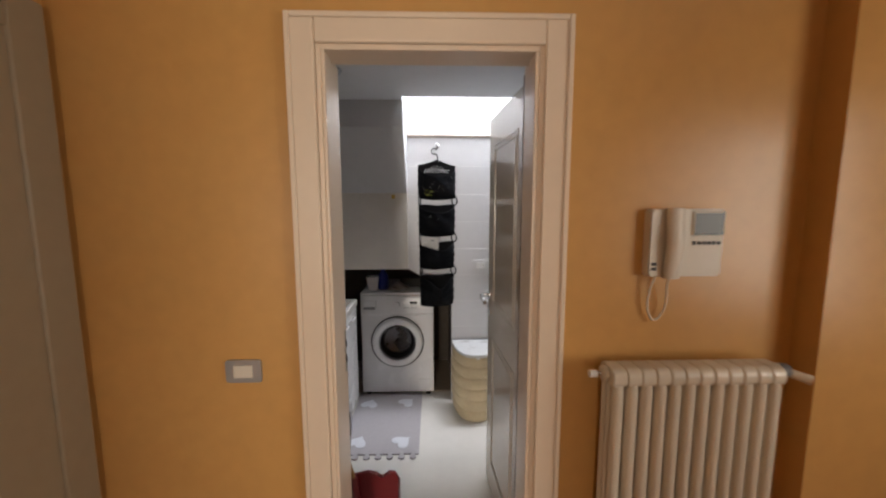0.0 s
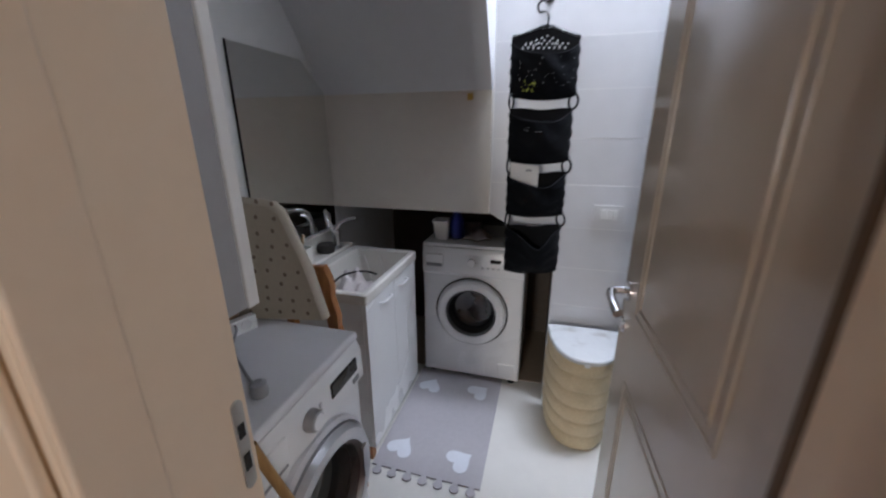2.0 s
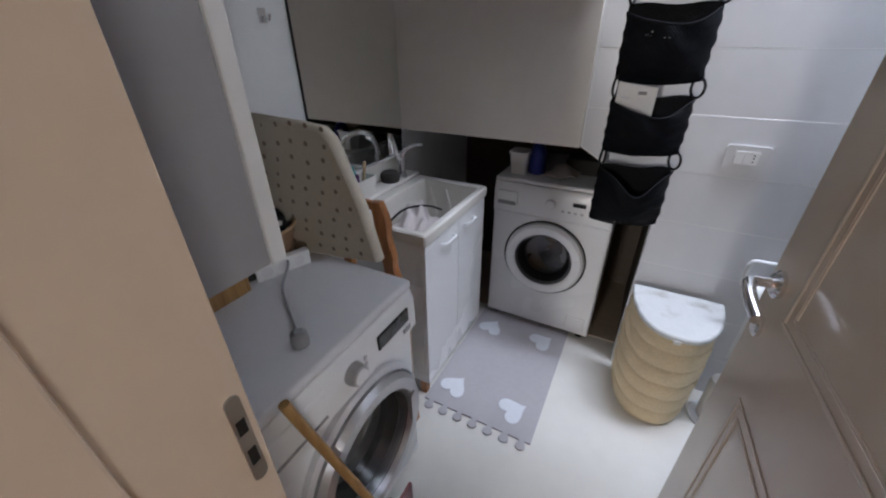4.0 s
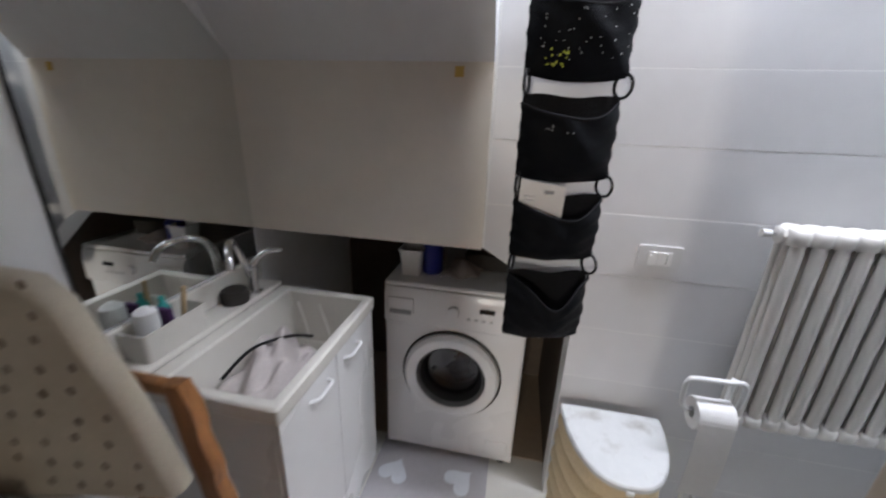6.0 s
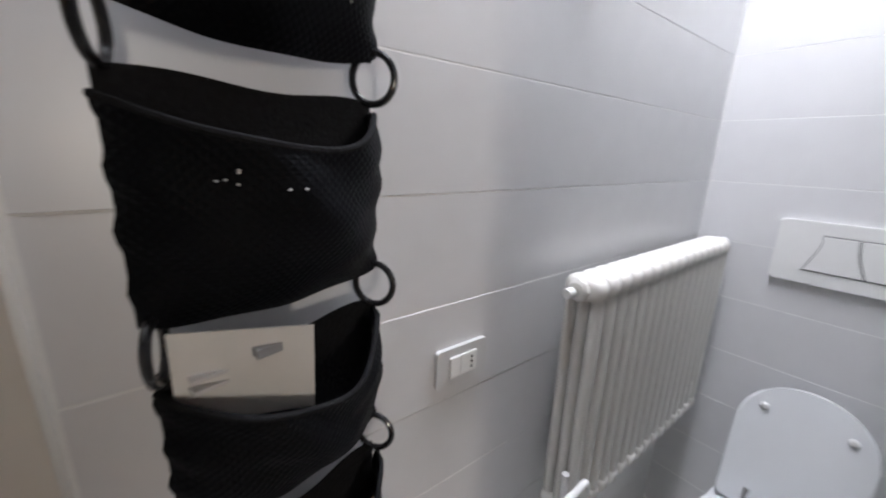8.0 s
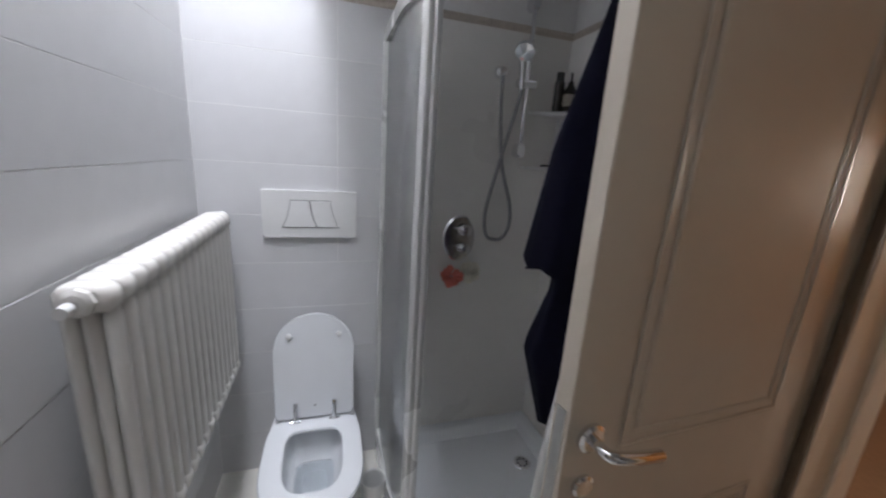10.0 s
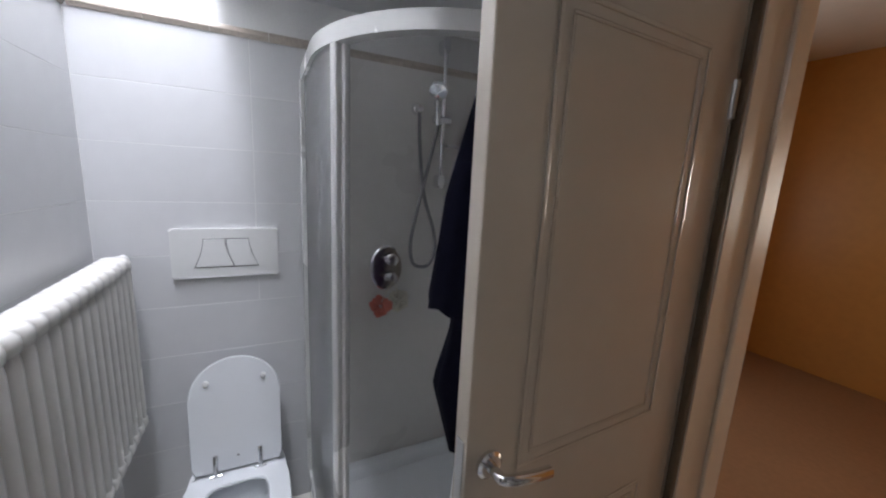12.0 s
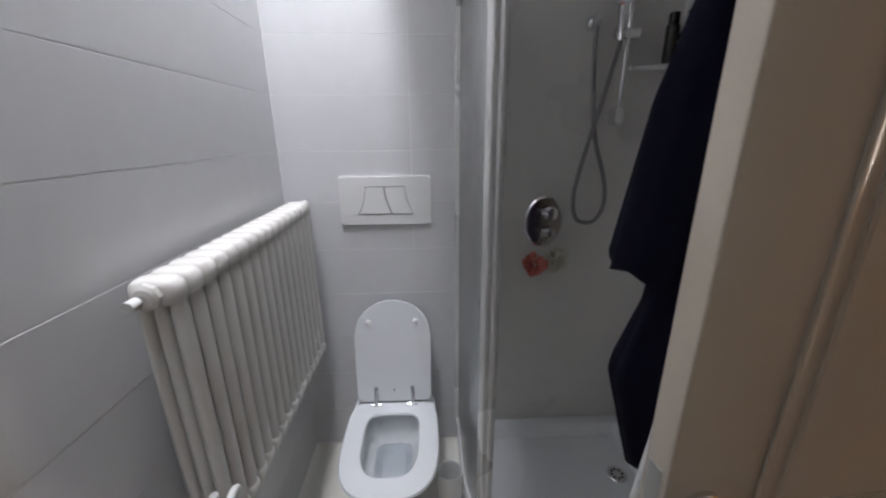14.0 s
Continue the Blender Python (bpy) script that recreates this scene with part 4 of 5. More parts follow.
part("frame", prism(bmesh.new(), rounded(-0.064, 0.064, -0.041, 0.041, 0.006), -0.009, 0.0, "y", 0.003), "plate_silver", t)
part("rocker", box(-0.034, -0.008, -0.0135, -0.0092, -0.023, 0.023, 0.002), "white_plastic", t)
sk = part("socket", box(-0.007, 0.036, -0.0125, -0.0092, -0.023, 0.023, 0.002), "white_plastic", t)
for k in (-1, 0, 1):
    part("hole", cyl(bmesh.new(), (0.022, -0.0126, 0.011 * k), (0.022, -0.0132, 0.011 * k), 0.0028, n=8), "black", sk)

# mirror above the sink
t = thing("mirror", "large frameless mirror on the wall above the sink", "mirror", (XL + 0.001, 0, 0))
part("glass", prism(bmesh.new(), [(2.56, 0.99), (3.165, 0.99), (3.165, 1.690), (2.995, 1.82), (2.56, 1.82)], 0.001, 0.006, "x"), "mirror", t)
part("edge_strip", box(0.0015, 0.009, 2.553, 2.558, 0.99, 1.82), "black", t, "dark edge strip")

# wall cabinet hanging over the dryer, its front darkened in colour as backlit
t = thing("wall_cabinet", "grey-white laminate wall cabinet hanging above the dryer, backlit shade in its colour", "cabinet", (0, 0, 0))
part("carcass", box(XL + 0.003, -0.256, YL + 0.042, 1.873, 1.16, HC - 0.004, 0.002), "darkened_cab", t)
part("door", box(-0.255, -0.236, YL + 0.044, 1.872, 1.164, HC - 0.02, 0.003), "darkened_cab", t)
part("edge", box(-0.256, -0.234, 1.874, 1.904, 1.16, HC - 0.004, 0.004), "cabinet", t, "white edge strip")
t = thing("wooden_box", "open pine box with dark odds and ends on the dryer", "box", (-0.716, 1.885, 0.8655))
for x0, x1, y0, y1 in ((-0.086, 0.086, -0.165, -0.155), (-0.086, 0.086, 0.155, 0.165), (-0.086, -0.076, -0.1545, 0.1545), (0.076, 0.086, -0.1545, 0.1545)):
    part("board", box(x0, x1, y0, y1, 0.0, 0.098, 0.002), "wood_yellow", t)
part("bottom", box(-0.0755, 0.0755, -0.1545, 0.1545, 0.002, 0.010), "wood_yellow", t)
part("contents", sheet(bmesh.new(), lambda u, v: (-0.070 + 0.14 * u, -0.148 + 0.296 * v, 0.082 + 0.016 * math.sin(9 * u + 5 * v) * math.sin(12 * v + 2 * u) + 0.010 * math.sin(23 * v)), 18, 30, 0.006), "brush", t, "dark crumpled odds and ends", sharp=80)


# ---- the door ----
PHI = 3.0
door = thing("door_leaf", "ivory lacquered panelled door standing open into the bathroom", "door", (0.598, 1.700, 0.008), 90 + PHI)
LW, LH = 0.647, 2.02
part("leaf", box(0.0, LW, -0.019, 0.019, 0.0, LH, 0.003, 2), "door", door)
for s in (1, -1):
    for z0, z1 in ((0.16, 0.88), (1.06, 1.88)):
        for o, w, h in ((0.0, 0.010, 0.0030), (0.028, 0.006, 0.0018)):
            a0, a1, b0, b1 = 0.115 + o, LW - 0.115 - o, z0 + o, z1 - o
            bm = bmesh.new()
            for q in ((a0, a1, b0, b0 + w), (a0, a1, b1 - w, b1), (a0, a0 + w, b0 + w, b1 - w), (a1 - w, a1, b0 + w, b1 - w)):
                bx(bm, q[0], q[1], min(s * 0.0188, s * (0.0188 + h)), max(s * 0.0188, s * (0.0188 + h)), q[2], q[3], 0.0022, 2)
            part("moulding", bm, "door", door)
part("lock_plate", box(LW - 0.0005, LW + 0.002, -0.011, 0.011, 0.93, 1.15, 0.001), "steel", door, "steel lock plate")
for s in (1, -1):
    h = part("handle", lathe(bmesh.new(), [(0.026, s * 0.019), (0.026, s * 0.026), (0.020, s * 0.030)], (LW - 0.048, 0, 1.10), 28, "y"), "chrome", door, "chrome lever handle")
    part("lever", tube(bmesh.new(), curve_pts([(LW - 0.048, s * 0.026, 1.10), (LW - 0.048, s * 0.058, 1.10), (LW - 0.064, s * 0.068, 1.099), (LW - 0.10, s * 0.071, 1.093), (LW - 0.150, s * 0.067, 1.082)], 6), lambda q: 0.0095 + 0.0015 * q, 14), "chrome", h)
    part("key_rosette", lathe(bmesh.new(), [(0.021, s * 0.019), (0.021, s * 0.025), (0.016, s * 0.028)], (LW - 0.048, 0, 1.005), 24, "y"), "chrome", door, "chrome key rosette")
for z in (0.25, 1.75):
    part("hinge", cyl(bmesh.new(), (0.004, 0.022, z), (0.004, 0.022, z + 0.08), 0.008, n=12), "steel", door, "steel hinge")


def garment(levels, n=72, folds=9, amp=0.16, phase=0.0, slant=0.0):
    """A hanging garment: stacked folded rings of (z, centre x, centre y, half width, half depth)."""
    loops = []
    for i, (z, cx, cy, w, d) in enumerate(levels):
        loop = []
        f = i / (len(levels) - 1)
        for k in range(n):
            a = 2 * math.pi * k / n
            wave = 1 + amp * f * math.sin(folds * a + phase + 1.3 * math.sin(3 * a + phase)) + 0.05 * f * math.sin(17 * a + 2 * phase)
            x, y = w * math.cos(a) * (0.9 + 0.1 * wave), d * math.sin(a) * wave
            loop.append(Vector((cx + x, cy + y, z + slant * f * x + 0.012 * f * math.sin(5 * a + phase))))
        loops.append(loop)
    return rings(bmesh.new(), loops)


def smooth_levels(keys, n=26):
    out = []
    for i in range(n + 1):
        t = i / n * (len(keys) - 1)
        k = min(int(t), len(keys) - 2)
        f = t - k
        f = f * f * (3 - 2 * f) * 0.5 + f * 0.5
        out.append(tuple(a + (b - a) * f for a, b in zip(keys[k], keys[k + 1])))
    return out


def hung(name, label, mat, keys, **kw):
    """A garment in the frame of the open door, as a thing of its own."""
    ob = part(name, garment(smooth_levels(keys), **kw), mat, sharp=60)
    ob.matrix_basis = pose(0.600, 1.662, 0.008, 0, 0, 90 + PHI)
    return tagged(ob, label, name.replace("_", " "))


HOOKS = ((0.50, 1.86), (0.24, 1.86))
rack = thing("coat_hooks", "chrome coat hooks on the back of the door", "hook", (0.600, 1.662, 0.008), 90 + PHI)
part("rail", box(0.18, 0.58, -0.027, -0.0195, 1.84, 1.875, 0.003), "white_plastic", rack)
for x, z in HOOKS:
    part("hook", tube(bmesh.new(), curve_pts([(x, -0.026, z - 0.005), (x, -0.050, z - 0.025), (x, -0.070, z - 0.015), (x, -0.074, z + 0.012)], 5), 0.005, 8), "chrome", rack)
hung("bathrobe", "white terry bathrobe hanging under the dark coat", "terry", [(1.62, 0.50, -0.052, 0.05, 0.022), (1.40, 0.51, -0.060, 0.11, 0.034), (0.95, 0.52, -0.074, 0.13, 0.050), (0.42, 0.53, -0.078, 0.145, 0.054)], folds=7, phase=0.8)
coat = hung("coat", "dark navy wool coat with a caped shoulder hanging on the door", "navy", [(1.90, 0.50, -0.070, 0.020, 0.016), (1.80, 0.52, -0.098, 0.085, 0.058), (1.55, 0.54, -0.105, 0.105, 0.062), (1.33, 0.54, -0.105, 0.110, 0.060), (1.20, 0.545, -0.128, 0.118, 0.094), (1.06, 0.54, -0.105, 0.095, 0.056)], folds=8, phase=0.3, slant=-0.35)
part("cape", garment(smooth_levels([(1.91, 0.50, -0.072, 0.024, 0.020), (1.80, 0.52, -0.102, 0.090, 0.064), (1.58, 0.545, -0.122, 0.118, 0.086), (1.37, 0.55, -0.136, 0.130, 0.110)]), folds=5, phase=1.1, slant=-0.30), "navy", coat, sharp=60)
hung("shirt", "purple cotton shirt hanging on the door", "purple", [(1.89, 0.24, -0.064, 0.018, 0.014), (1.78, 0.24, -0.088, 0.09, 0.045), (1.45, 0.25, -0.105, 0.13, 0.062), (1.0, 0.26, -0.110, 0.15, 0.068), (0.72, 0.26, -0.112, 0.155, 0.070)], folds=9, phase=1.9, slant=0.2)
hung("towel", "red cotton towel hanging behind the shirt", "red_cloth", [(1.60, 0.24, -0.036, 0.05, 0.010), (1.30, 0.25, -0.038, 0.10, 0.014), (0.66, 0.26, -0.038, 0.12, 0.016)], folds=8, phase=0.2)


# ---- hanging organiser ----
def weave(m):
    """Diagonal basket weave relief."""
    nt = m.node_tree
    b = nt.nodes["Principled BSDF"]
    co = nt.nodes.new("ShaderNodeTexCoord")
    hs = []
    for a in (45, -45):
        mp = nt.nodes.new("ShaderNodeMapping")
        mp.inputs["Rotation"].default_value = (0, radians(a), 0)
        nt.links.new(co.outputs["Object"], mp.inputs["Vector"])
        w = nt.nodes.new("ShaderNodeTexWave")
        w.inputs["Scale"].default_value, w.inputs["Distortion"].default_value = 46.0, 2.2
        nt.links.new(mp.outputs[0], w.inputs["Vector"])
        hs.append(w)
    mx = nt.nodes.new("ShaderNodeMath"); mx.operation = "MAXIMUM"
    nt.links.new(hs[0].outputs["Fac"], mx.inputs[0]); nt.links.new(hs[1].outputs["Fac"], mx.inputs[1])
    bp = nt.nodes.new("ShaderNodeBump")
    bp.inputs["Strength"].default_value, bp.inputs["Distance"].default_value = 0.32, 0.004
    nt.links.new(mx.outputs[0], bp.inputs["Height"])
    nt.links.new(bp.outputs[0], b.inputs["Normal"])


weave(M["bag"])
bag = thing("hanging_organiser", "black woven four-pocket hanging organiser on a wall hook", "organiser", (0.268, YB - 0.058, 0.0), 13)
BW = 0.142
POCKETS = ((1.645, 1.885, 1.845, 0.05, 0.075), (1.370, 1.595, 1.575, 0.045, 0.085), (1.120, 1.318, 1.303, 0.05, 0.090), (0.83, 1.065, 1.050, 0.085, 0.095))
for i, (zb, zt, zf, dip, dep) in enumerate(POCKETS):
    hw = BW - 0.004 * i
    def front(u, v, zb=zb, zf=zf, dip=dip, dep=dep, hw=hw, i=i):
        x = hw * (2 * u - 1)
        s = max(0.0, math.sin(math.pi * u)) ** 0.6
        skew = 0.12 * math.sin(2 * math.pi * u + i)
        top = zf - dip * max(0.0, math.sin(math.pi * min(1, max(0, u + skew * 0.5)))) ** (1.0 if i < 3 else 1.6)
        z = zb - 0.018 * s * (1 - v) ** 2 + (top - zb) * v
        out = dep * s * (1 - (1 - v) ** 4) * (0.90 + 0.10 * v) + 0.004 * math.sin(14 * u + 9 * v + i)
        return (x + 0.003 * math.sin(23 * v + i), -0.012 - out, z)
    pk = part("pocket", sheet(bmesh.new(), front, 26, 18, 0.004), "bag", bag, sharp=70)
    def back(u, v, zb=zb, zt=zt, hw=hw, i=i):
        peak = 0.028 * (1 - abs(2 * u - 1)) * v if i == 0 else 0.004 * math.sin(9 * u) * v
        return (hw * (2 * u - 1), -0.008 + 0.003 * math.sin(9 * u), zb - 0.004 + (zt + peak - zb) * v)
    part("back_panel", sheet(bmesh.new(), back, 16, 10, 0.003), "bag_in", pk, sharp=70)
    part("hem", tube(bmesh.new(), [front(k / 24, 1.0) for k in range(25)], 0.0038, 8), "bag_in", pk)
    if i:
        zr = (POCKETS[i - 1][0] + zt) / 2
        for sx in (-1, 1):
            pts = [(sx * (hw - 0.004 + 0.45 * 0.029 * math.cos(a)), -0.020 - 0.89 * 0.029 * math.cos(a), zr + 0.031 * math.sin(a)) for a in [2 * math.pi * k / 24 for k in range(24)]]
            part("ring", tube(bmesh.new(), pts, 0.0048, 8, closed=True), "black", bag, "black plastic ring")
part("hanger", tube(bmesh.new(), curve_pts([(0.0, -0.022, 1.912), (0.002, -0.022, 1.945), (-0.012, -0.022, 1.962), (-0.036, -0.022, 1.962), (-0.044, -0.022, 1.985), (-0.026, -0.024, 2.003), (-0.006, -0.028, 1.996), (0.004, -0.032, 2.012)], 6), 0.0045, 8), "black", bag, "black plastic hanger")
part("hanger_bar", tube(bmesh.new(), curve_pts([(-BW, -0.016, 1.868), (-0.06, -0.018, 1.895), (0, -0.020, 1.913), (0.06, -0.018, 1.895), (BW, -0.016, 1.868)], 5), 0.0055, 8), "black", bag)
rng = random.Random(4)


def on_pocket(i, u, v):
    """A point on the front of pocket i."""
    zb, zt, zf, dip, dep = POCKETS[i]
    s = math.sin(math.pi * u) ** 0.6
    top = zf - dip * math.sin(math.pi * min(1, max(0, u + 0.06 * math.sin(2 * math.pi * u + i))))
    out = dep * s * (1 - (1 - v) ** 4) * (0.90 + 0.10 * v) + 0.004 * math.sin(14 * u + 9 * v + i)
    return ((BW - 0.004 * i) * (2 * u - 1), -0.0165 - out, zb - 0.018 * s * (1 - v) ** 2 + (top - zb) * v)


for k in range(20):
    u, v = 0.15 + 0.20 * rng.random(), 0.15 + 0.22 * rng.random()
    part("print_dot", lathe(bmesh.new(), [(0.0001, -0.0018), (0.0020 + 0.0012 * (k % 2), -0.0010), (0.0026, 0.003)], on_pocket(0, u, v), 8, "y"), "green", bag, "yellow-green printed dot")
# white discs stand in for light through the mesh, here and in the next loop
for k in range(46):
    i = 0 if k < 36 else (1 if k < 43 else 3)
    u, v = (0.08 + 0.84 * rng.random(), 0.25 + 0.7 * rng.random()) if i == 0 else ((0.2 + 0.25 * rng.random(), 0.72 + 0.12 * rng.random()) if i == 1 else (0.35 + 0.12 * rng.random(), 0.12 + 0.05 * rng.random()))
    part("mesh_hole", lathe(bmesh.new(), [(0.0001, -0.0010), (0.0011, -0.0006), (0.0012, 0.003)], on_pocket(i, u, v), 6, "y"), "white_plastic", bag, "white dot standing in for light through the mesh")
for k in range(34):
    r, c = divmod(k, 9)
    x = -0.095 + c * 0.022 + 0.011 * (r % 2)
    if abs(x) < 0.108:
        part("mesh_hole", lathe(bmesh.new(), [(0.0001, -0.0052), (0.0042, -0.0045), (0.0042, 0.0)], (x, -0.0095 + 0.0, 1.832 + 0.015 * r - 0.05 * (abs(x) / 0.13) * (r > 1)), 6, "y"), "white_plastic", bag, "white dot standing in for light through the mesh")
card = thing("card", "white printed card in the third pocket", "card", (0.206, YB - 0.093, 1.258), 13)
part("sheet", sheet(bmesh.new(), lambda u, v: (-0.055 + 0.118 * u, -0.054 * u - 0.008 * v, 0.104 * v - 0.014 * u), 8, 6, 0.0015), "paper", card)
part("logo", box(0.008, 0.034, -0.0485, -0.0345, 0.066, 0.076, 0.0004), "grey_plastic", card)
for k in range(2):
    part("print_line", box(-0.044, -0.012, -0.0255, -0.0085, 0.040 + 0.012 * k, 0.044 + 0.012 * k), "appliance_grey", card)
hk = thing("wall_hook", "chrome wall hook holding the organiser", "hook", (0.272, YB - 0.0025, 2.02))
part("plate", lathe(bmesh.new(), [(0.020, 0), (0.020, -0.006), (0.014, -0.010)], (0, 0, 0.010), 20, "y"), "chrome", hk)
part("arm", tube(bmesh.new(), curve_pts([(0, -0.006, 0.008), (0, -0.040, -0.004), (0, -0.070, -0.006), (0, -0.082, 0.004), (0, -0.084, 0.022)], 5), 0.006, 10), "chrome", hk)
hk = thing("robe_hook", "small chrome hook on the tiles above the radiator", "hook", (0.903, YB - 0.0025, 1.89))
part("plate", lathe(bmesh.new(), [(0.022, 0), (0.022, -0.008), (0.016, -0.012)], (0, 0, 0.010), 20, "y"), "chrome", hk)
part("arm", tube(bmesh.new(), curve_pts([(0, -0.008, 0.006), (0, -0.034, -0.006), (0, -0.046, 0.012)], 5), 0.007, 10), "chrome", hk)
hk = thing("towel_hook", "white plastic hook on the wall beside the shower", "hook", (0.782, YN + 0.0105, 1.83))
part("plate", prism(bmesh.new(), rounded(-0.022, 0.022, -0.035, 0.035, 0.008), 0.0, 0.006, "y", 0.002), "white_plastic", hk)
part("arm", tube(bmesh.new(), curve_pts([(0, 0.006, -0.012), (0, 0.030, -0.020), (0, 0.040, 0.000)], 5), 0.006, 8), "white_plastic", hk)
for y in (2.20, 2.455):
    hk = thing("wall_peg", "small chrome peg on the white side wall", "hook", (XL + 0.0005, y, 1.562), group="pegs on the side wall")
    part("plate", box(0, 0.006, -0.014, 0.014, -0.020, 0.020, 0.002), "chrome", hk)
    part("arm", tube(bmesh.new(), curve_pts([(0.004, 0, -0.004), (0.026, 0, -0.012), (0.036, 0, 0.004)], 5), 0.005, 8), "chrome", hk)
t = tagged(part("tape_sticker", box(-0.072, -0.044, 3.1675, 3.1695, 1.638, 1.668, 0.0005), "yellow_tape"), "small square of yellow tape on the panel", "sticker")


# ---- floor: mat, basket, paper stand ----
mat_t = thing("play_mat", "grey foam puzzle mat with white hearts on the floor", "mat", (0, 0, 0.0015))
MX0, MX1, MY0, MY1 = -0.372, 0.142, 2.545, 3.335
def mat_outline():
    pts = []
    n = 7
    pw = (MX1 - MX0) / n
    for k in range(n):
        c = MX0 + (k + 0.5) * pw
        pts += [(c - 0.012, MY0)]
        pts += [(c + 0.021 * math.cos(radians(a)), MY0 - 0.026 + 0.019 * math.sin(radians(a))) for a in range(130, 411, 28)]
        pts += [(c + 0.012, MY0)]
    pts += [(MX1, MY0), (MX1, MY1)]
    pts += [(MX0, MY1), (MX0, MY0)]
    return pts
part("foam", prism(bmesh.new(), mat_outline(), 0.0, 0.009, "z"), "mat", mat_t)
def heart(cx, cy, s, rot):
    pts = []
    for k in range(36):
        a = 2 * math.pi * k / 36
        x = 16 * math.sin(a) ** 3
        y = 13 * math.cos(a) - 5 * math.cos(2 * a) - 2 * math.cos(3 * a) - math.cos(4 * a)
        x, y = x * s / 32, y * s / 32
        c, d = math.cos(rot), math.sin(rot)
        pts.append((cx + c * x - d * y, cy + d * x + c * y))
    return prism(bmesh.new(), pts, 0.0090, 0.0104, "z")
for cx, cy, r in ((-0.275, 2.668, 2.8), (0.022, 2.668, 2.3), (-0.272, 3.150, 2.9), (0.022, 3.168, 2.4)):
    part("heart", heart(cx, cy, 0.135, r), "heart", mat_t, "white foam heart inlay")

def laundry_basket():
    t = thing("laundry_basket", "straw wicker laundry basket with a white lid by the tiled wall", "laundry basket", (0.555, 3.150, 0.002))
    def dshape(w, d, z, n=36):
        out = []
        for k in range(n):
            a = math.pi + math.pi * k / (n - 1)
            out.append(Vector((w * math.copysign(abs(math.cos(a)) ** 0.8, math.cos(a)), d * math.sin(a), z)))
        return out
    H = 0.505
    loops, nb = [], 6
    steps = 96
    for i in range(steps + 1):
        f = i / steps
        z = H * f
        base = 0.138 + 0.026 * math.sin(math.pi * (0.15 + 0.62 * f))
        bul = 0.012 * abs(math.sin(math.pi * nb * f)) ** 0.6
        loops.append(dshape(base + bul, 0.245 + 0.03 * math.sin(math.pi * (0.15 + 0.62 * f)) + bul, z))
    part("body", rings(bmesh.new(), loops), "wicker", t)
    for k in range(1, nb):
        z = H * k / nb
        f = k / nb
        base = 0.1385 + 0.026 * math.sin(math.pi * (0.15 + 0.62 * f))
        part("band", tube(bmesh.new(), dshape(base + 0.002, 0.247 + 0.03 * math.sin(math.pi * (0.15 + 0.62 * f)), z)[1:-1], 0.0035, 6), "wicker", t, "woven band")
    lid = part("lid", rings(bmesh.new(), [dshape(0.166, 0.30, H + 0.001), dshape(0.171, 0.306, H + 0.006), dshape(0.171, 0.306, H + 0.020), dshape(0.166, 0.301, H + 0.026), dshape(0.10, 0.22, H + 0.0275)]), "marble", t, "worn white lid")
    part("catch", box(-0.012, 0.012, -0.309, -0.305, H - 0.006, H + 0.010, 0.001), "white_plastic", lid)
    return t
laundry_basket()

ps = thing("paper_stand", "white floor stand with toilet paper and brush", "toilet paper stand", (0.815, 3.045, 0.0015))
part("base", lathe(bmesh.new(), [(0.085, 0), (0.088, 0.006), (0.084, 0.013), (0.05, 0.018)], (0, 0, 0), 40), "ceramic", ps, "pale glossy base")
part("pole", tube(bmesh.new(), [(0.045, 0.03, 0.014), (0.045, 0.03, 0.70), (0.045, 0.03, 0.79)], 0.009, 12), "white_plastic", ps)
loop = curve_pts([(0.045, 0.028, 0.70), (0.052, -0.005, 0.70), (0.052, -0.02, 0.78), (0.040, -0.022, 0.812), (0.0, -0.024, 0.812), (-0.09, -0.026, 0.812), (-0.108, -0.026, 0.80), (-0.112, -0.026, 0.775), (-0.108, -0.026, 0.72), (-0.09, -0.026, 0.700)], 5)
part("loop", tube(bmesh.new(), loop, 0.008, 10), "white_plastic", ps)
part("arm", cyl(bmesh.new(), (-0.09, -0.026, 0.70), (0.052, -0.010, 0.70), 0.007, n=12), "grey_plastic", ps)
br = part("brush_holder", lathe(bmesh.new(), [(0.040, 0.017), (0.046, 0.03), (0.046, 0.22), (0.042, 0.235), (0.014, 0.238)], (-0.012, -0.005, 0), 32), "white_plastic", ps)
part("brush_handle", lathe(bmesh.new(), [(0.010, 0.236), (0.007, 0.27), (0.008, 0.38), (0.004, 0.39)], (-0.012, -0.005, 0), 16), "white_plastic", br)
roll = thing("toilet_paper", "white toilet paper roll hanging on the stand", "toilet paper", (0.815, 3.045, 0.0))
bm = bmesh.new()
loops = []
for x, r in ((-0.072, 0.018), (-0.072, 0.048), (-0.070, 0.050), (0.030, 0.050), (0.032, 0.048), (0.032, 0.018)):
    loops.append([Vector((x, -0.022 + r * math.cos(2 * math.pi * k / 32), 0.688 + r * math.sin(2 * math.pi * k / 32))) for k in range(32)])
rings(bm, loops, closed=True)
part("roll", bm, "paper", roll)
part("loose_end", sheet(bmesh.new(), lambda u, v: (-0.069 + 0.098 * u, -0.0725 - 0.006 * math.sin(3 * v), 0.69 - 0.28 * v), 4, 10, 0.0012), "paper", roll)


# ---- on and around the washing machine and the sink ----
t = thing("plastic_tub", "small white plastic tub on the washing machine", "tub", (-0.262, 3.40, 0.8855))
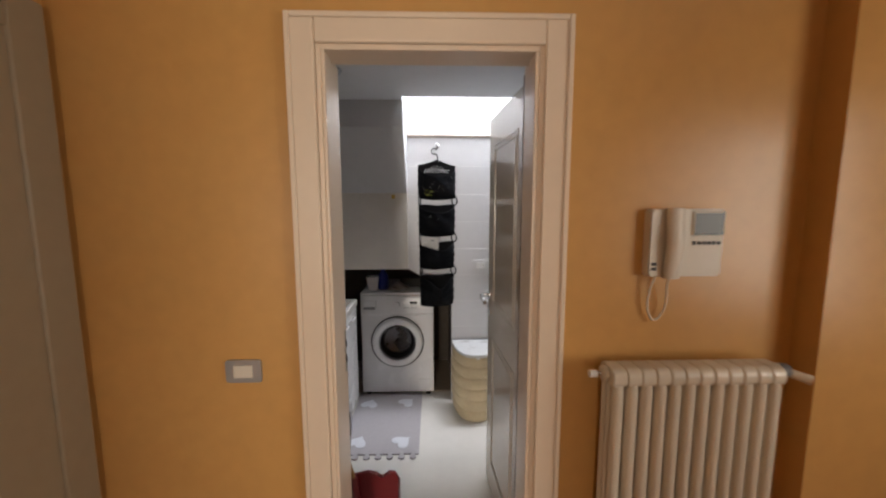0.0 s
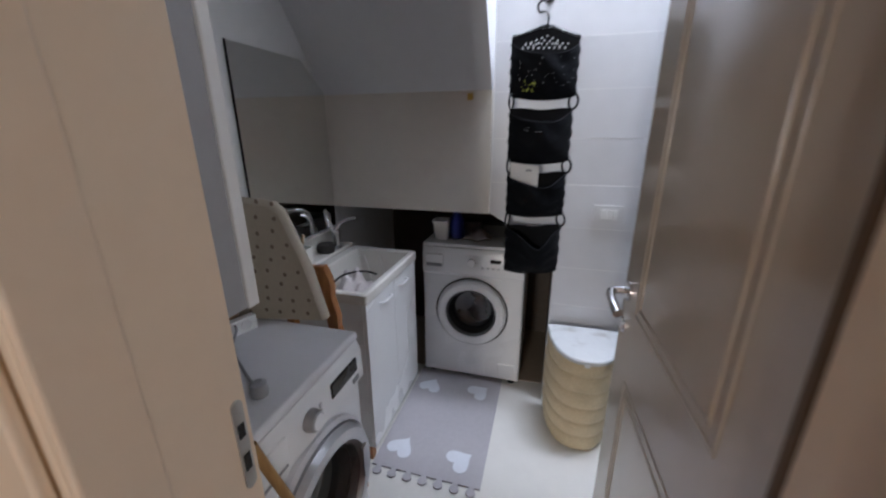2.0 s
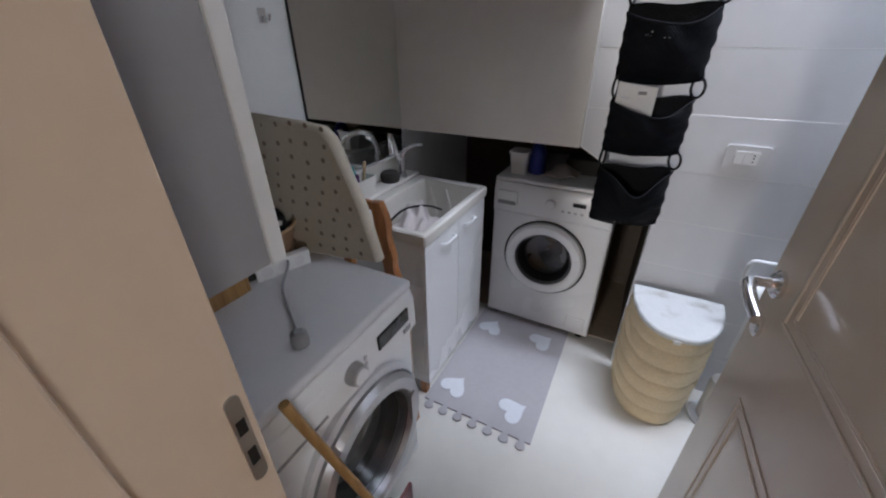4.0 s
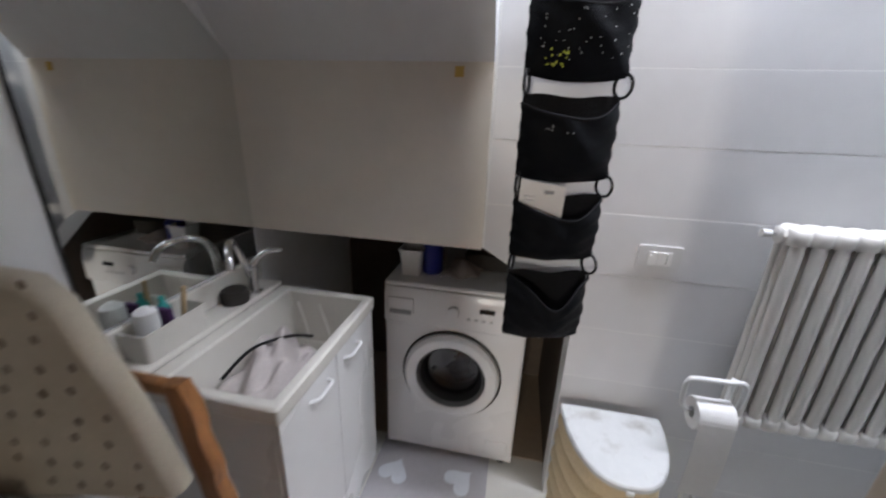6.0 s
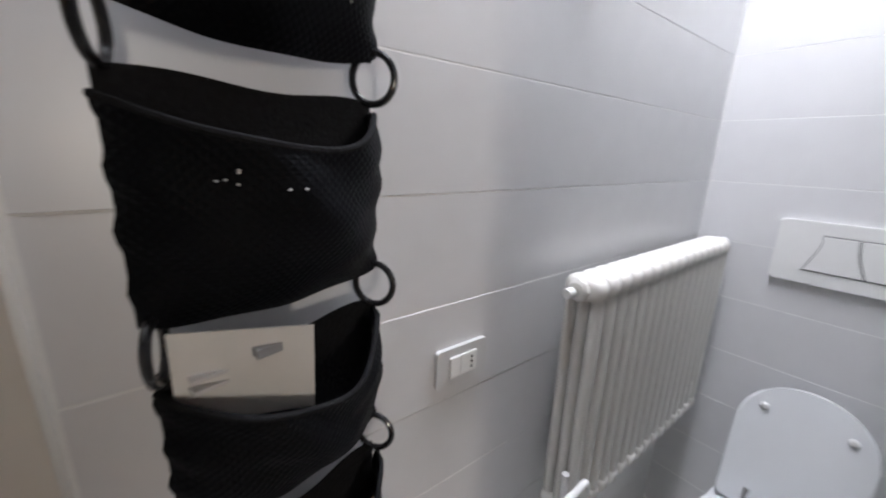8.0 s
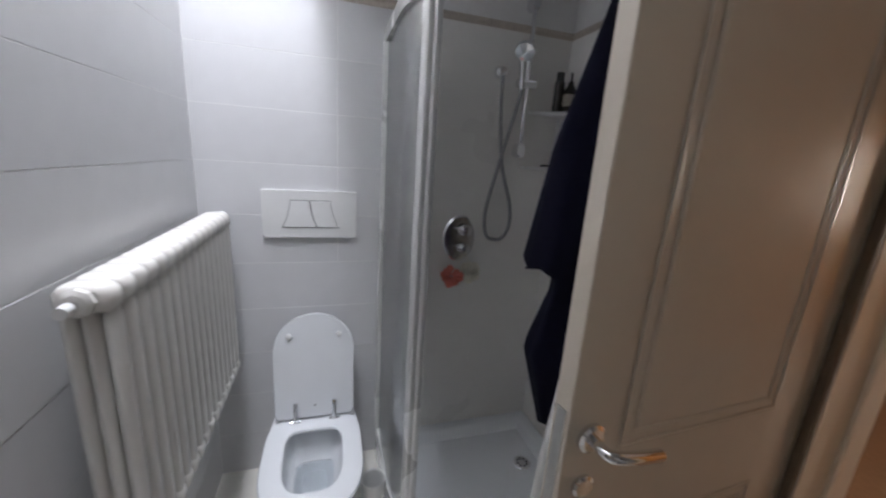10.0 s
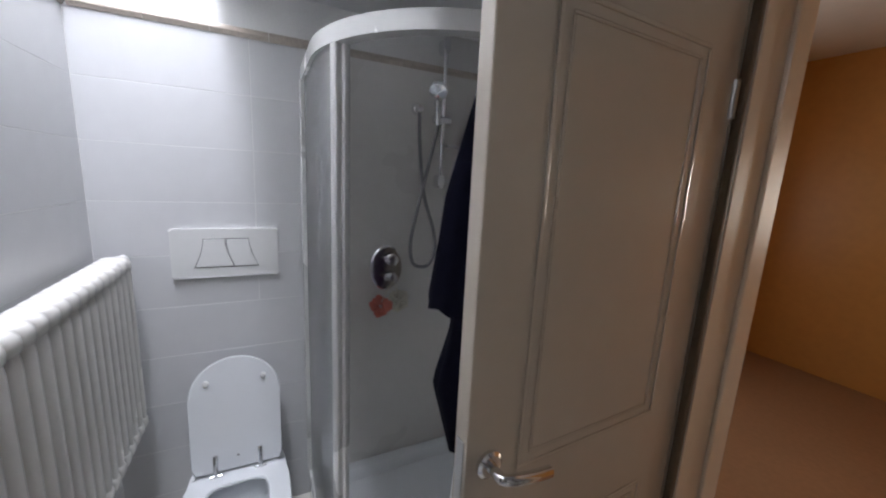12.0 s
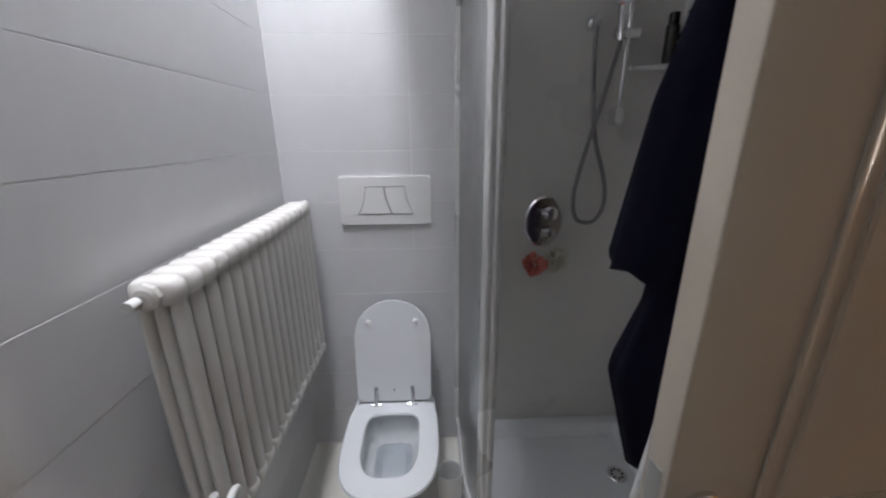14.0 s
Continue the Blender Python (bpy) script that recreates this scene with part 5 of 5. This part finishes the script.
part("tub", rings(bmesh.new(), [[Vector((x, y, z)) for x, y in rounded(-a, a, -a, a, 0.012, 4)] for a, z in ((0.038, 0), (0.048, 0.105), (0.052, 0.107), (0.052, 0.115), (0.047, 0.115), (0.036, 0.01))]), "white_plastic", t)
t = thing("detergent_bottle", "blue plastic detergent bottle on the washing machine", "bottle", (-0.182, 3.43, 0.8855))
part("bottle", lathe(bmesh.new(), [(0.040, 0), (0.045, 0.008), (0.045, 0.11), (0.030, 0.14), (0.018, 0.15)], (0, 0, 0), 28), "blue", t)
part("cap", lathe(bmesh.new(), [(0.020, 0.150), (0.020, 0.172), (0.016, 0.176)], (0, 0, 0), 20), "blue", t)
t = tagged(part("cloth", sheet(bmesh.new(), lambda u, v: (-0.13 + 0.15 * u + 0.02 * v, 3.36 + 0.20 * v + 0.03 * u, 0.895 + 0.028 * math.sin(math.pi * u) * math.sin(math.pi * v) + 0.008 * math.sin(9 * u + 7 * v)), 18, 18, 0.007), "cloth", sharp=80), "crumpled pale cloth on the washing machine", "cloth")
t = thing("dark_box", "low dark box at the back of the washing machine", "box", (0.05, 3.56, 0.8855))
part("box", box(-0.10, 0.10, -0.07, 0.07, 0.0, 0.075, 0.006), "brush", t)

zl = 0.8905
t = thing("scrub_brush", "round dark scrub brush on the sink ledge", "brush", (-0.782, 2.965, zl))
part("bristles", lathe(bmesh.new(), [(0.044, 0), (0.048, 0.02), (0.046, 0.036)], (0, 0, 0), 28), "brush", t)
part("top", lathe(bmesh.new(), [(0.045, 0.0365), (0.040, 0.046), (0.012, 0.050)], (0, 0, 0), 28), "brush", t)
t = thing("sink_caddy", "cream plastic caddy with brushes on the sink ledge", "caddy", (-0.785, 2.70, zl))
part("tray", rings(bmesh.new(), [[Vector((x, y, z)) for x, y in rounded(-a, a, -b, b, 0.010, 4)] for a, b, z in ((0.044, 0.095, 0), (0.050, 0.10, 0.085), (0.046, 0.096, 0.085), (0.040, 0.09, 0.008))]), "basin", t)
part("brush_head", lathe(bmesh.new(), [(0.024, 0.05), (0.030, 0.08), (0.028, 0.125), (0.010, 0.138)], (0.005, -0.045, 0), 20), "white_plastic", t)
part("bottle", lathe(bmesh.new(), [(0.018, 0.01), (0.018, 0.10), (0.008, 0.118), (0.008, 0.135)], (-0.012, 0.02, 0), 16), "teal", t, "teal bottle")
part("brush_handle", tube(bmesh.new(), [(0.01, 0.05, 0.01), (0.016, 0.06, 0.10), (0.02, 0.066, 0.15)], 0.007, 10), "wicker_dark", t)
part("sponge", box(-0.02, 0.03, -0.002, 0.012, 0.02, 0.11, 0.004), "purple", t, "purple sponge")
t = tagged(part("laundry", sheet(bmesh.new(), lambda u, v: (-0.675 + 0.225 * u + 0.02 * math.sin(5 * v), 2.64 + 0.38 * v + 0.02 * math.sin(7 * u), 0.690 + 0.140 * (math.sin(math.pi * u) * math.sin(math.pi * v)) ** 0.7 + 0.034 * math.sin(11 * u + 4 * v) * math.sin(8 * v + 3 * u) + 0.010 * math.sin(23 * u - 9 * v)), 40, 44, 0.006), "cloth", sharp=80), "crumpled wet laundry lying in the sink", "laundry")
t = tagged(part("strap", tube(bmesh.new(), curve_pts([(-0.65, 2.72, 0.775), (-0.60, 2.80, 0.835), (-0.54, 2.90, 0.828), (-0.50, 2.97, 0.790)], 8), 0.0055, 8), "black"), "black strap lying over the wet laundry", "strap")

# ironing board top leaning on the side wall, standing on the dryer
ib = thing("ironing_board", "small cream dotted ironing board leaning beside the dryer", "ironing board", (0, 0, 0))
def board_outline():
    return [(-0.715, 0.8675), (-0.392, 0.8675), (-0.43, 1.05), (-0.500, 1.255), (-0.53, 1.285), (-0.60, 1.296), (-0.80, 1.312), (-0.832, 1.29), (-0.822, 1.19)]
def lean(z):
    return 2.335
bm = bmesh.new()
loops = []
for off, sh in ((0.0, 0.016), (0.006, 0.005), (0.020, 0.0), (0.038, 0.004), (0.046, 0.016)):
    loop = []
    out = board_outline()
    cx, cz = -0.61, 1.08
    for x, z in out:
        dx, dz = cx - x, cz - z
        L = math.hypot(dx, dz)
        zz = max(0.8675, z + dz / L * sh) if z > 0.87 else z
        loop.append(Vector((x + dx / L * sh, lean(zz) + 0.19 * (x + 0.40) + off, zz)))
    loops.append(loop)
rings(bm, loops)
part("cover", bm, "board", ib, sharp=50)
rng = random.Random(2)
for i in range(9):
    for j in range(8):
        z = 0.90 + 0.048 * i
        w0, w1 = -0.70 - 0.30 * (z - 0.90), -0.412 - 0.24 * max(0, z - 0.90)
        x = w0 + 0.05 * j + 0.025 * (i % 2)
        if x < w1 - 0.008 and z < 1.285:
            part("dot", lathe(bmesh.new(), [(0.0080, 0.0005), (0.0070, -0.0008), (0.0001, -0.0010)], (x + rng.uniform(-0.008, 0.008), lean(z) + 0.19 * (x + 0.40) - 0.0012, z + rng.uniform(-0.008, 0.008)), 8, "y"), "dot", ib)
t = thing("wooden_trestle", "varnished pine trestle behind the ironing board", "wooden frame", (0, 0, 0))
edge = [(-0.468, 1.062), (-0.432, 1.066), (-0.420, 1.04)]
edge += [(-0.418 + 0.058 * k / 10 + 0.009 * math.sin(k * 2.2), 1.02 - 0.04 * k) for k in range(11)]
edge += [(-0.36, 0.30), (-0.34, 0.03), (-0.376, 0.03), (-0.40, 0.55), (-0.452, 0.95)]
part("leg", prism(bmesh.new(), [(x, z - 0.028) for x, z in edge], 2.415, 2.447, "y", 0.004), "wood_orange", t)
part("crossbar", box(-0.62, -0.462, 2.42, 2.442, 1.005, 1.034, 0.004), "wood_orange", t)
part("leg", prism(bmesh.new(), [(-0.62, 0.002), (-0.585, 0.002), (-0.585, 1.034), (-0.62, 1.034)], 2.415, 2.447, "y", 0.004), "wood_orange", t)

# on the dryer
t = thing("wicker_basket", "small brown wicker basket with odds and ends", "basket", (-0.732, 2.192, 0.8655))
part("basket", lathe(bmesh.new(), [(0.066, 0), (0.079, 0.01), (0.102, 0.115), (0.106, 0.12), (0.102, 0.125), (0.095, 0.115), (0.072, 0.012)], (0, 0, 0), 36), "wicker_small", t)
for a in (-40, -10):
    part("grip_hole", lathe(bmesh.new(), [(0.014, -0.002), (0.014, 0.002)], (0.096 * math.cos(radians(a)), 0.096 * math.sin(radians(a)), 0.085), 14, "x"), "black", t, "dark grip opening")
part("rim", tube(bmesh.new(), [(0.104 * math.cos(2 * math.pi * k / 32), 0.104 * math.sin(2 * math.pi * k / 32), 0.122) for k in range(32)], 0.006, 8, closed=True), "wicker_dark", t)
t = thing("spray_can", "dark can standing in the wicker basket", "can", (-0.772, 2.20, 0.880))
part("can", lathe(bmesh.new(), [(0.028, 0), (0.030, 0.004), (0.030, 0.19), (0.020, 0.21)], (0, 0, 0), 22), "black", t)
part("cap", lathe(bmesh.new(), [(0.022, 0.2105), (0.022, 0.24), (0.018, 0.245)], (0, 0, 0), 20), "black", t)
t = tagged(part("dark_pouch", sheet(bmesh.new(), lambda u, v: (-0.735 + 0.075 * math.cos(6.283 * u) * math.sin(3.1416 * (0.12 + 0.86 * v)), 2.215 + 0.052 * math.sin(6.283 * u) * math.sin(3.1416 * (0.12 + 0.86 * v)), 0.93 + 0.125 * v + 0.012 * math.sin(12.566 * u)), 24, 10, 0.004), "bag_in", sharp=80), "dark soft pouch lying in the wicker basket", "pouch")
t = tagged(part("folded_paper", sheet(bmesh.new(), lambda u, v: (-0.735 + 0.02 * u + 0.06 * v, 2.13 + 0.09 * u, 0.89 + 0.15 * v - 0.03 * u), 5, 5, 0.003), "paper"), "folded white paper stuck in the wicker basket", "paper")
ps2 = thing("power_strip", "white power strip standing on the dryer", "power strip", (-0.628, 2.165, 0.8655), 72)
part("body", box(-0.085, 0.085, -0.014, 0.014, 0.0, 0.052, 0.004), "white_plastic", ps2)
for k in range(3):
    part("socket", lathe(bmesh.new(), [(0.017, -0.0140), (0.017, -0.0150), (0.013, -0.0146)], (-0.052 + 0.05 * k, 0, 0.026), 18, "y"), "appliance_grey", ps2)
part("plug", lathe(bmesh.new(), [(0.019, 0.0), (0.019, -0.03), (0.010, -0.045)], (-0.086, 0.0, 0.030), 18, "x"), "black", ps2, "black plug")
cb = thing("power_cable", "grey cable with a plug lying on the dryer", "cable", (0, 0, 0))
part("cord", tube(bmesh.new(), curve_pts([(-0.615, 2.175, 0.905), (-0.59, 2.155, 0.900), (-0.56, 2.10, 0.873), (-0.48, 2.045, 0.8705), (-0.40, 1.995, 0.8705), (-0.355, 1.968, 0.882)], 8), 0.0042, 8), "grey_plastic", cb)
part("plug", lathe(bmesh.new(), [(0.010, -0.004), (0.021, 0.002), (0.022, 0.016), (0.019, 0.036), (0.010, 0.042)], (-0.330, 1.952, 0.8705), 22), "grey_plastic", cb, "grey mains plug")

# broom handle and dustpan by the doorway
t = thing("dustpan", "red plastic dustpan with a long wooden handle", "dustpan", (0, 0, 0))
out = [(-0.165, 0.0), (0.065, 0.0), (0.070, 0.30), (0.052, 0.328), (0.022, 0.332), (0.012, 0.312), (-0.002, 0.300), (-0.022, 0.303), (-0.034, 0.325), (-0.075, 0.335), (-0.150, 0.318), (-0.166, 0.29)]
part("pan", prism(bmesh.new(), out, 1.965, 1.985, "y", 0.005), "red", t)
bm = bmesh.new()
for x in (-0.165, 0.054):
    bx(bm, x, x + 0.011, 1.987, 2.10, 0.0, 0.20, 0.003)
bx(bm, -0.153, 0.053, 1.987, 2.10, 0.0, 0.012, 0.002)
part("tray", bm, "red", t)
part("handle", tube(bmesh.new(), [(-0.128, 1.955, 0.22), (-0.140, 1.925, 0.36), (-0.222, 1.830, 0.80), (-0.234, 1.815, 0.872)], 0.0115, 14), "wood_yellow", t, "yellow wooden handle")
part("socket", tube(bmesh.new(), [(-0.128, 1.956, 0.20), (-0.134, 1.933, 0.34)], 0.017, 14), "red", t)

# lamp under the ceiling
t = thing("ceiling_spotlight", "white globe spotlight on a dark bracket under the ceiling", "lamp", (-0.27, 2.31, HC - 0.001))
part("bracket", prism(bmesh.new(), [(-0.05, 0.0), (0.05, 0.0), (0.035, -0.022), (-0.035, -0.022)], -0.03, 0.03, "y", 0.003), "grey_plastic", t)
part("stem", cyl(bmesh.new(), (0, 0, -0.02), (-0.03, -0.01, -0.05), 0.010, n=12), "grey_plastic", t)
part("globe", lathe(bmesh.new(), [(0.012, -0.045), (0.038, -0.055), (0.050, -0.085), (0.042, -0.118), (0.015, -0.132)], (-0.045, -0.015, 0), 28), "white_plastic", t)


# ---- inside the shower ----
t = thing("shower_rail", "chrome shower rail with hand shower and hose", "shower set", (0, 0, 0))
XW = XR - 0.0105
yR = 1.852
part("rail", cyl(bmesh.new(), (XW - 0.048, yR, 1.575), (XW - 0.048, yR, 2.215), 0.010, n=18), "chrome", t)
for z in (1.585, 2.20):
    part("bracket", prism(bmesh.new(), rounded(yR - 0.017, yR + 0.017, z - 0.032, z + 0.032, 0.014), XW - 0.062, XW, "x", 0.005), "chrome", t)
sl = part("slider", cyl(bmesh.new(), (XW - 0.05, yR - 0.035, 1.872), (XW - 0.05, yR + 0.05, 1.872), 0.019, n=18), "chrome", t)
hd = part("hand_shower", tube(bmesh.new(), curve_pts([(XW - 0.06, yR + 0.032, 1.845), (XW - 0.062, yR + 0.035, 1.91), (XW - 0.075, yR + 0.045, 1.955), (XW - 0.105, yR + 0.055, 1.985)], 6), lambda q: 0.0125 + 0.004 * q, 14), "chrome", t)
bm = lathe(bmesh.new(), [(0.018, 0.028), (0.040, 0.012), (0.044, 0.0), (0.040, -0.010), (0.010, -0.013)], (0, 0, 0), 28)
bmesh.ops.transform(bm, matrix=pose(XW - 0.112, yR + 0.060, 1.985, 25, 40, 0), verts=bm.verts)
part("rose", bm, "chrome", hd)
part("outlet", lathe(bmesh.new(), [(0.028, 0.0), (0.026, -0.010), (0.016, -0.022), (0.016, -0.045)], (XW, 1.968, 1.915), 22, "x"), "chrome", t)
hose = curve_pts([(XW - 0.035, 1.968, 1.895), (XW - 0.035, 1.962, 1.75), (XW - 0.030, 1.930, 1.52), (XW - 0.030, 1.870, 1.34), (XW - 0.030, 1.858, 1.24), (XW - 0.028, 1.885, 1.17), (XW - 0.026, 1.928, 1.155), (XW - 0.026, 1.975, 1.18), (XW - 0.026, 1.990, 1.28), (XW - 0.030, 1.960, 1.45), (XW - 0.040, 1.915, 1.66), (XW - 0.055, 1.890, 1.80), (XW - 0.06, yR + 0.032, 1.845)], 8)
part("hose", tube(bmesh.new(), hose, 0.0085, 10), "hose", t, "silver metal hose")
t = thing("shower_mixer", "oval chrome thermostatic mixer plate with two knobs", "mixer", (XW, 2.104, 1.157))
bm = bmesh.new()
rings(bm, [[Vector((-d, a * math.cos(2 * math.pi * k / 40), b * math.sin(2 * math.pi * k / 40))) for k in range(40)] for d, a, b in ((0, 0.082, 0.112), (0.006, 0.082, 0.112), (0.012, 0.075, 0.105))])
part("plate", bm, "chrome", t)
for y, z, r in ((-0.022, 0.042, 0.030), (-0.022, -0.048, 0.026)):
    k = part("knob", lathe(bmesh.new(), [(r, -0.0125), (r, -0.035), (r * 0.8, -0.050), (r * 0.35, -0.053)], (0, y, z), 24, "x"), "chrome", t)
    part("grip", cyl(bmesh.new(), (-0.044, y, z), (-0.050, y + 0.045, z + 0.006), 0.006, n=10), "chrome", k)
def puff(name, label, mat, place, seed):
    rng = random.Random(seed)
    bm = bmesh.new()
    for k in range(46):
        d = Vector((rng.gauss(0, 1), rng.gauss(0, 1), rng.gauss(0, 1))).normalized()
        o = d.orthogonal().normalized()
        s = d.cross(o)
        r0, r1 = 0.012, 0.034 + 0.010 * rng.random()
        pts = [d * (r1 + 0.006 * math.sin(3 * a)) + o * 0.013 * math.cos(a) + s * 0.013 * math.sin(a) for a in [2 * math.pi * q / 10 for q in range(10)]]
        inner = [d * r0 + (p - d * r1) * 0.25 for p in pts]
        rings(bm, [inner, pts], caps=False)
    for v in bm.verts:
        v.co *= 1.2
    ob = thing(name, label, "sponge", place)
    part("mesh_ruffle", bm, mat, ob, sharp=80)
    part("cord", tube(bmesh.new(), curve_pts([(0, 0, 0.02), (0.004, (2.085 - place[1]) * 0.6, 0.08), (0.004, 2.084 - place[1], 1.098 - place[2])], 6), 0.002, 6), "cream_net", ob)
    return ob
puff("bath_sponge", "coral red mesh bath sponge hanging from the mixer", "coral", (XW - 0.056, 2.142, 0.980), 1)
puff("bath_sponge", "cream mesh bath sponge hanging from the mixer", "cream_net", (XW - 0.056, 2.055, 1.000), 2)
t = thing("corner_shelf", "two-tier white corner shelf in the shower", "shelf", (XW, YN + 0.0105, 0))
for z in (1.50, 1.752):
    pts = [(0.0, 0.0), (-0.19, 0.0), (-0.20, 0.02)] + [(-0.20 + 0.18 * math.sin(radians(a)) , 0.02 + 0.155 * (1 - math.cos(radians(a)))) for a in (25, 45, 65, 85)] + [(-0.02, 0.19), (0.0, 0.19)]
    part("tier", prism(bmesh.new(), pts, z, z + 0.016, "z", 0.003), "white_plastic", t)
    part("end_cap", box(-0.213, -0.196, 0.001, 0.024, z - 0.003, z + 0.020, 0.003), "steel", t)
part("upright", box(-0.034, -0.006, 0.006, 0.034, 1.517, 1.751, 0.003), "alu", t)
t = thing("shampoo_bottle", "tall dark brown shampoo bottle on the corner shelf", "bottle", (XW - 0.062, YN + 0.085, 1.7685))
part("bottle", lathe(bmesh.new(), [(0.021, 0), (0.023, 0.004), (0.023, 0.125), (0.016, 0.135)], (0, 0, 0), 22), "bottle", t)
part("cap", lathe(bmesh.new(), [(0.018, 0.1355), (0.018, 0.165), (0.015, 0.168)], (0, 0, 0), 18), "black", t)
t = thing("soap_dispenser", "dark pump bottle with a pale label", "bottle", (XW - 0.105, YN + 0.055, 1.7685))
part("bottle", lathe(bmesh.new(), [(0.026, 0), (0.028, 0.004), (0.028, 0.085), (0.012, 0.115), (0.011, 0.125)], (0, 0, 0), 22), "bottle", t)
part("label", lathe(bmesh.new(), [(0.0285, 0.02), (0.0285, 0.07)], (0, 0, 0), 22, caps=False), "label", t)
part("pump", tube(bmesh.new(), [(0, 0, 0.125), (0, 0, 0.152), (-0.010, 0.008, 0.156), (-0.028, 0.022, 0.152)], 0.005, 10), "black", t)
t = thing("razor", "small dark razor lying on the lower shelf", "razor", (XW - 0.06, YN + 0.10, 1.5165))
part("handle", tube(bmesh.new(), [(-0.03, -0.02, 0.006), (0.0, 0.0, 0.008), (0.02, 0.02, 0.006)], 0.005, 8), "black", t)
t = thing("waste_bin", "small white bin between the toilet and the shower", "bin", (1.42, 2.535, 0.0015))
part("bin", lathe(bmesh.new(), [(0.035, 0), (0.045, 0.006), (0.052, 0.20), (0.050, 0.206), (0.046, 0.20), (0.040, 0.01)], (0, 0, 0), 28), "white_plastic", t)

# ---- hall things ----
t = thing("intercom", "ivory wall intercom with handset, screen and cord", "intercom", (1.016, YH - 0.001, 1.470))
part("body", prism(bmesh.new(), rounded(-0.112, 0.122, -0.105, 0.105, 0.008), -0.028, 0.0, "y", 0.006, 3), "ivory_plastic", t)
part("handset_cradle", prism(bmesh.new(), rounded(-0.109, -0.075, -0.103, 0.103, 0.008), -0.034, -0.0285, "y", 0.004), "ivory_plastic", t)
hs = part("handset", rings(bmesh.new(), [[Vector((-0.042 + 0.027 * math.cos(2 * math.pi * k / 20) * (1 if s else 0.9), -0.041 + 0.016 * math.sin(2 * math.pi * k / 20) - 0.012 * (1 - abs(z) / 0.11), z)) for k in range(20)] for s, z in ((0, -0.108), (1, -0.10), (1, -0.06), (1, 0.0), (1, 0.06), (1, 0.10), (0, 0.108))]), "ivory_plastic", t)
sc = part("screen_frame", box(0.022, 0.120, -0.033, -0.0285, 0.022, 0.098, 0.003), "ivory_plastic", t)
part("screen", box(0.028, 0.112, -0.0340, -0.0332, 0.030, 0.092), "screen", sc)
bm = bmesh.new()
bx(bm, 0.112, 0.1185, -0.0345, -0.0332, 0.026, 0.096)
bx(bm, 0.026, 0.1118, -0.0345, -0.0332, 0.025, 0.0298)
part("screen_bezel", bm, "black", sc)
for k in range(6):
    part("button", lathe(bmesh.new(), [(0.0062, -0.0285), (0.0062, -0.031), (0.004, -0.032)], (0.031 + 0.0155 * k, 0, 0.0), 14, "y"), "black", t)
for z in (-0.065, -0.080):
    part("speaker_slot", box(-0.103, -0.086, -0.0350, -0.0342, z - 0.005, z + 0.005, 0.0004), "black", t)
cord = curve_pts([(-0.085, -0.030, -0.104), (-0.095, -0.022, -0.15), (-0.095, -0.016, -0.21), (-0.075, -0.014, -0.248), (-0.052, -0.016, -0.235), (-0.040, -0.022, -0.19), (-0.048, -0.034, -0.13), (-0.05, -0.046, -0.10)], 8)
part("cord", tube(bmesh.new(), cord, 0.0035, 8), "ivory_plastic", t)
t = thing("light_switch", "grey framed light switch on the ochre wall", "switch", (-0.366, YH - 0.001, 1.064))
part("frame", prism(bmesh.new(), rounded(-0.056, 0.056, -0.037, 0.037, 0.008), -0.009, 0.0, "y", 0.003), "silver_plastic", t)
part("rocker", box(-0.030, 0.030, -0.0125, -0.0092, -0.021, 0.021, 0.002), "ivory_plastic", t)


# ---- wall tiles, each a piece ----
def tile_mesh(w, h):
    bm = box(-w / 2, w / 2, -0.0085, 0.0, -h / 2, h / 2, 0.0008, 1)
    me = bpy.data.meshes.new("tile")
    for f in bm.faces:
        f.smooth = False
    bm.to_mesh(me)
    bm.free()
    me.materials.append(M["tile"])
    return me


TILES = {}
GAP = 0.0022
rng = random.Random(7)
def tile(parent, u0, u1, row, east):
    key = (round(u1 - u0, 3), row == 0)
    z0, z1 = row * ROW, (row + 1) * ROW
    if key not in TILES:
        TILES[key] = tile_mesh(u1 - u0 - GAP, ROW - GAP)
    ob = new("tile", TILES[key])
    ob.parent = parent
    u, z = (u0 + u1) / 2, (z0 + z1) / 2
    tilt = rng.uniform(-0.05, 0.05)
    o = 0.0079 + rng.uniform(-0.0004, 0.0)
    ob.matrix_basis = pose(XR + o, u, z, 0, 0, 270 + tilt) if east else pose(u, YB + o, z, 0, 0, tilt)


for row in range(10):
    edges = [XR - 0.003, 0.385] if row < 5 else [XR - 0.003, 0.145 if row == 5 else 0.052]
    for a, b in zip(edges, edges[1:]):
        tile(wall_n, b, a, row, False)
    for a, b in ((2.445, 2.666), (2.666, YB - 0.0005)) if row > 4 else ((2.445, YB - 0.0005),):
        tile(wall_e, a, b, row, True)
for outline in ([(0.052, 1.098), (0.143, 1.048), (0.143, 6 * ROW - 0.002), (0.052, 6 * ROW - 0.002)], [(0.150, 1.039), (0.383, 0.846), (0.383, 1.042), (0.160, 1.042)]):
    part("tile", prism(bmesh.new(), outline, YB - 0.0005, YB + 0.0075, "y"), "tile", wall_n)
for w in (wall_n, wall_e):
    w.data.materials[0] = M["grout"]
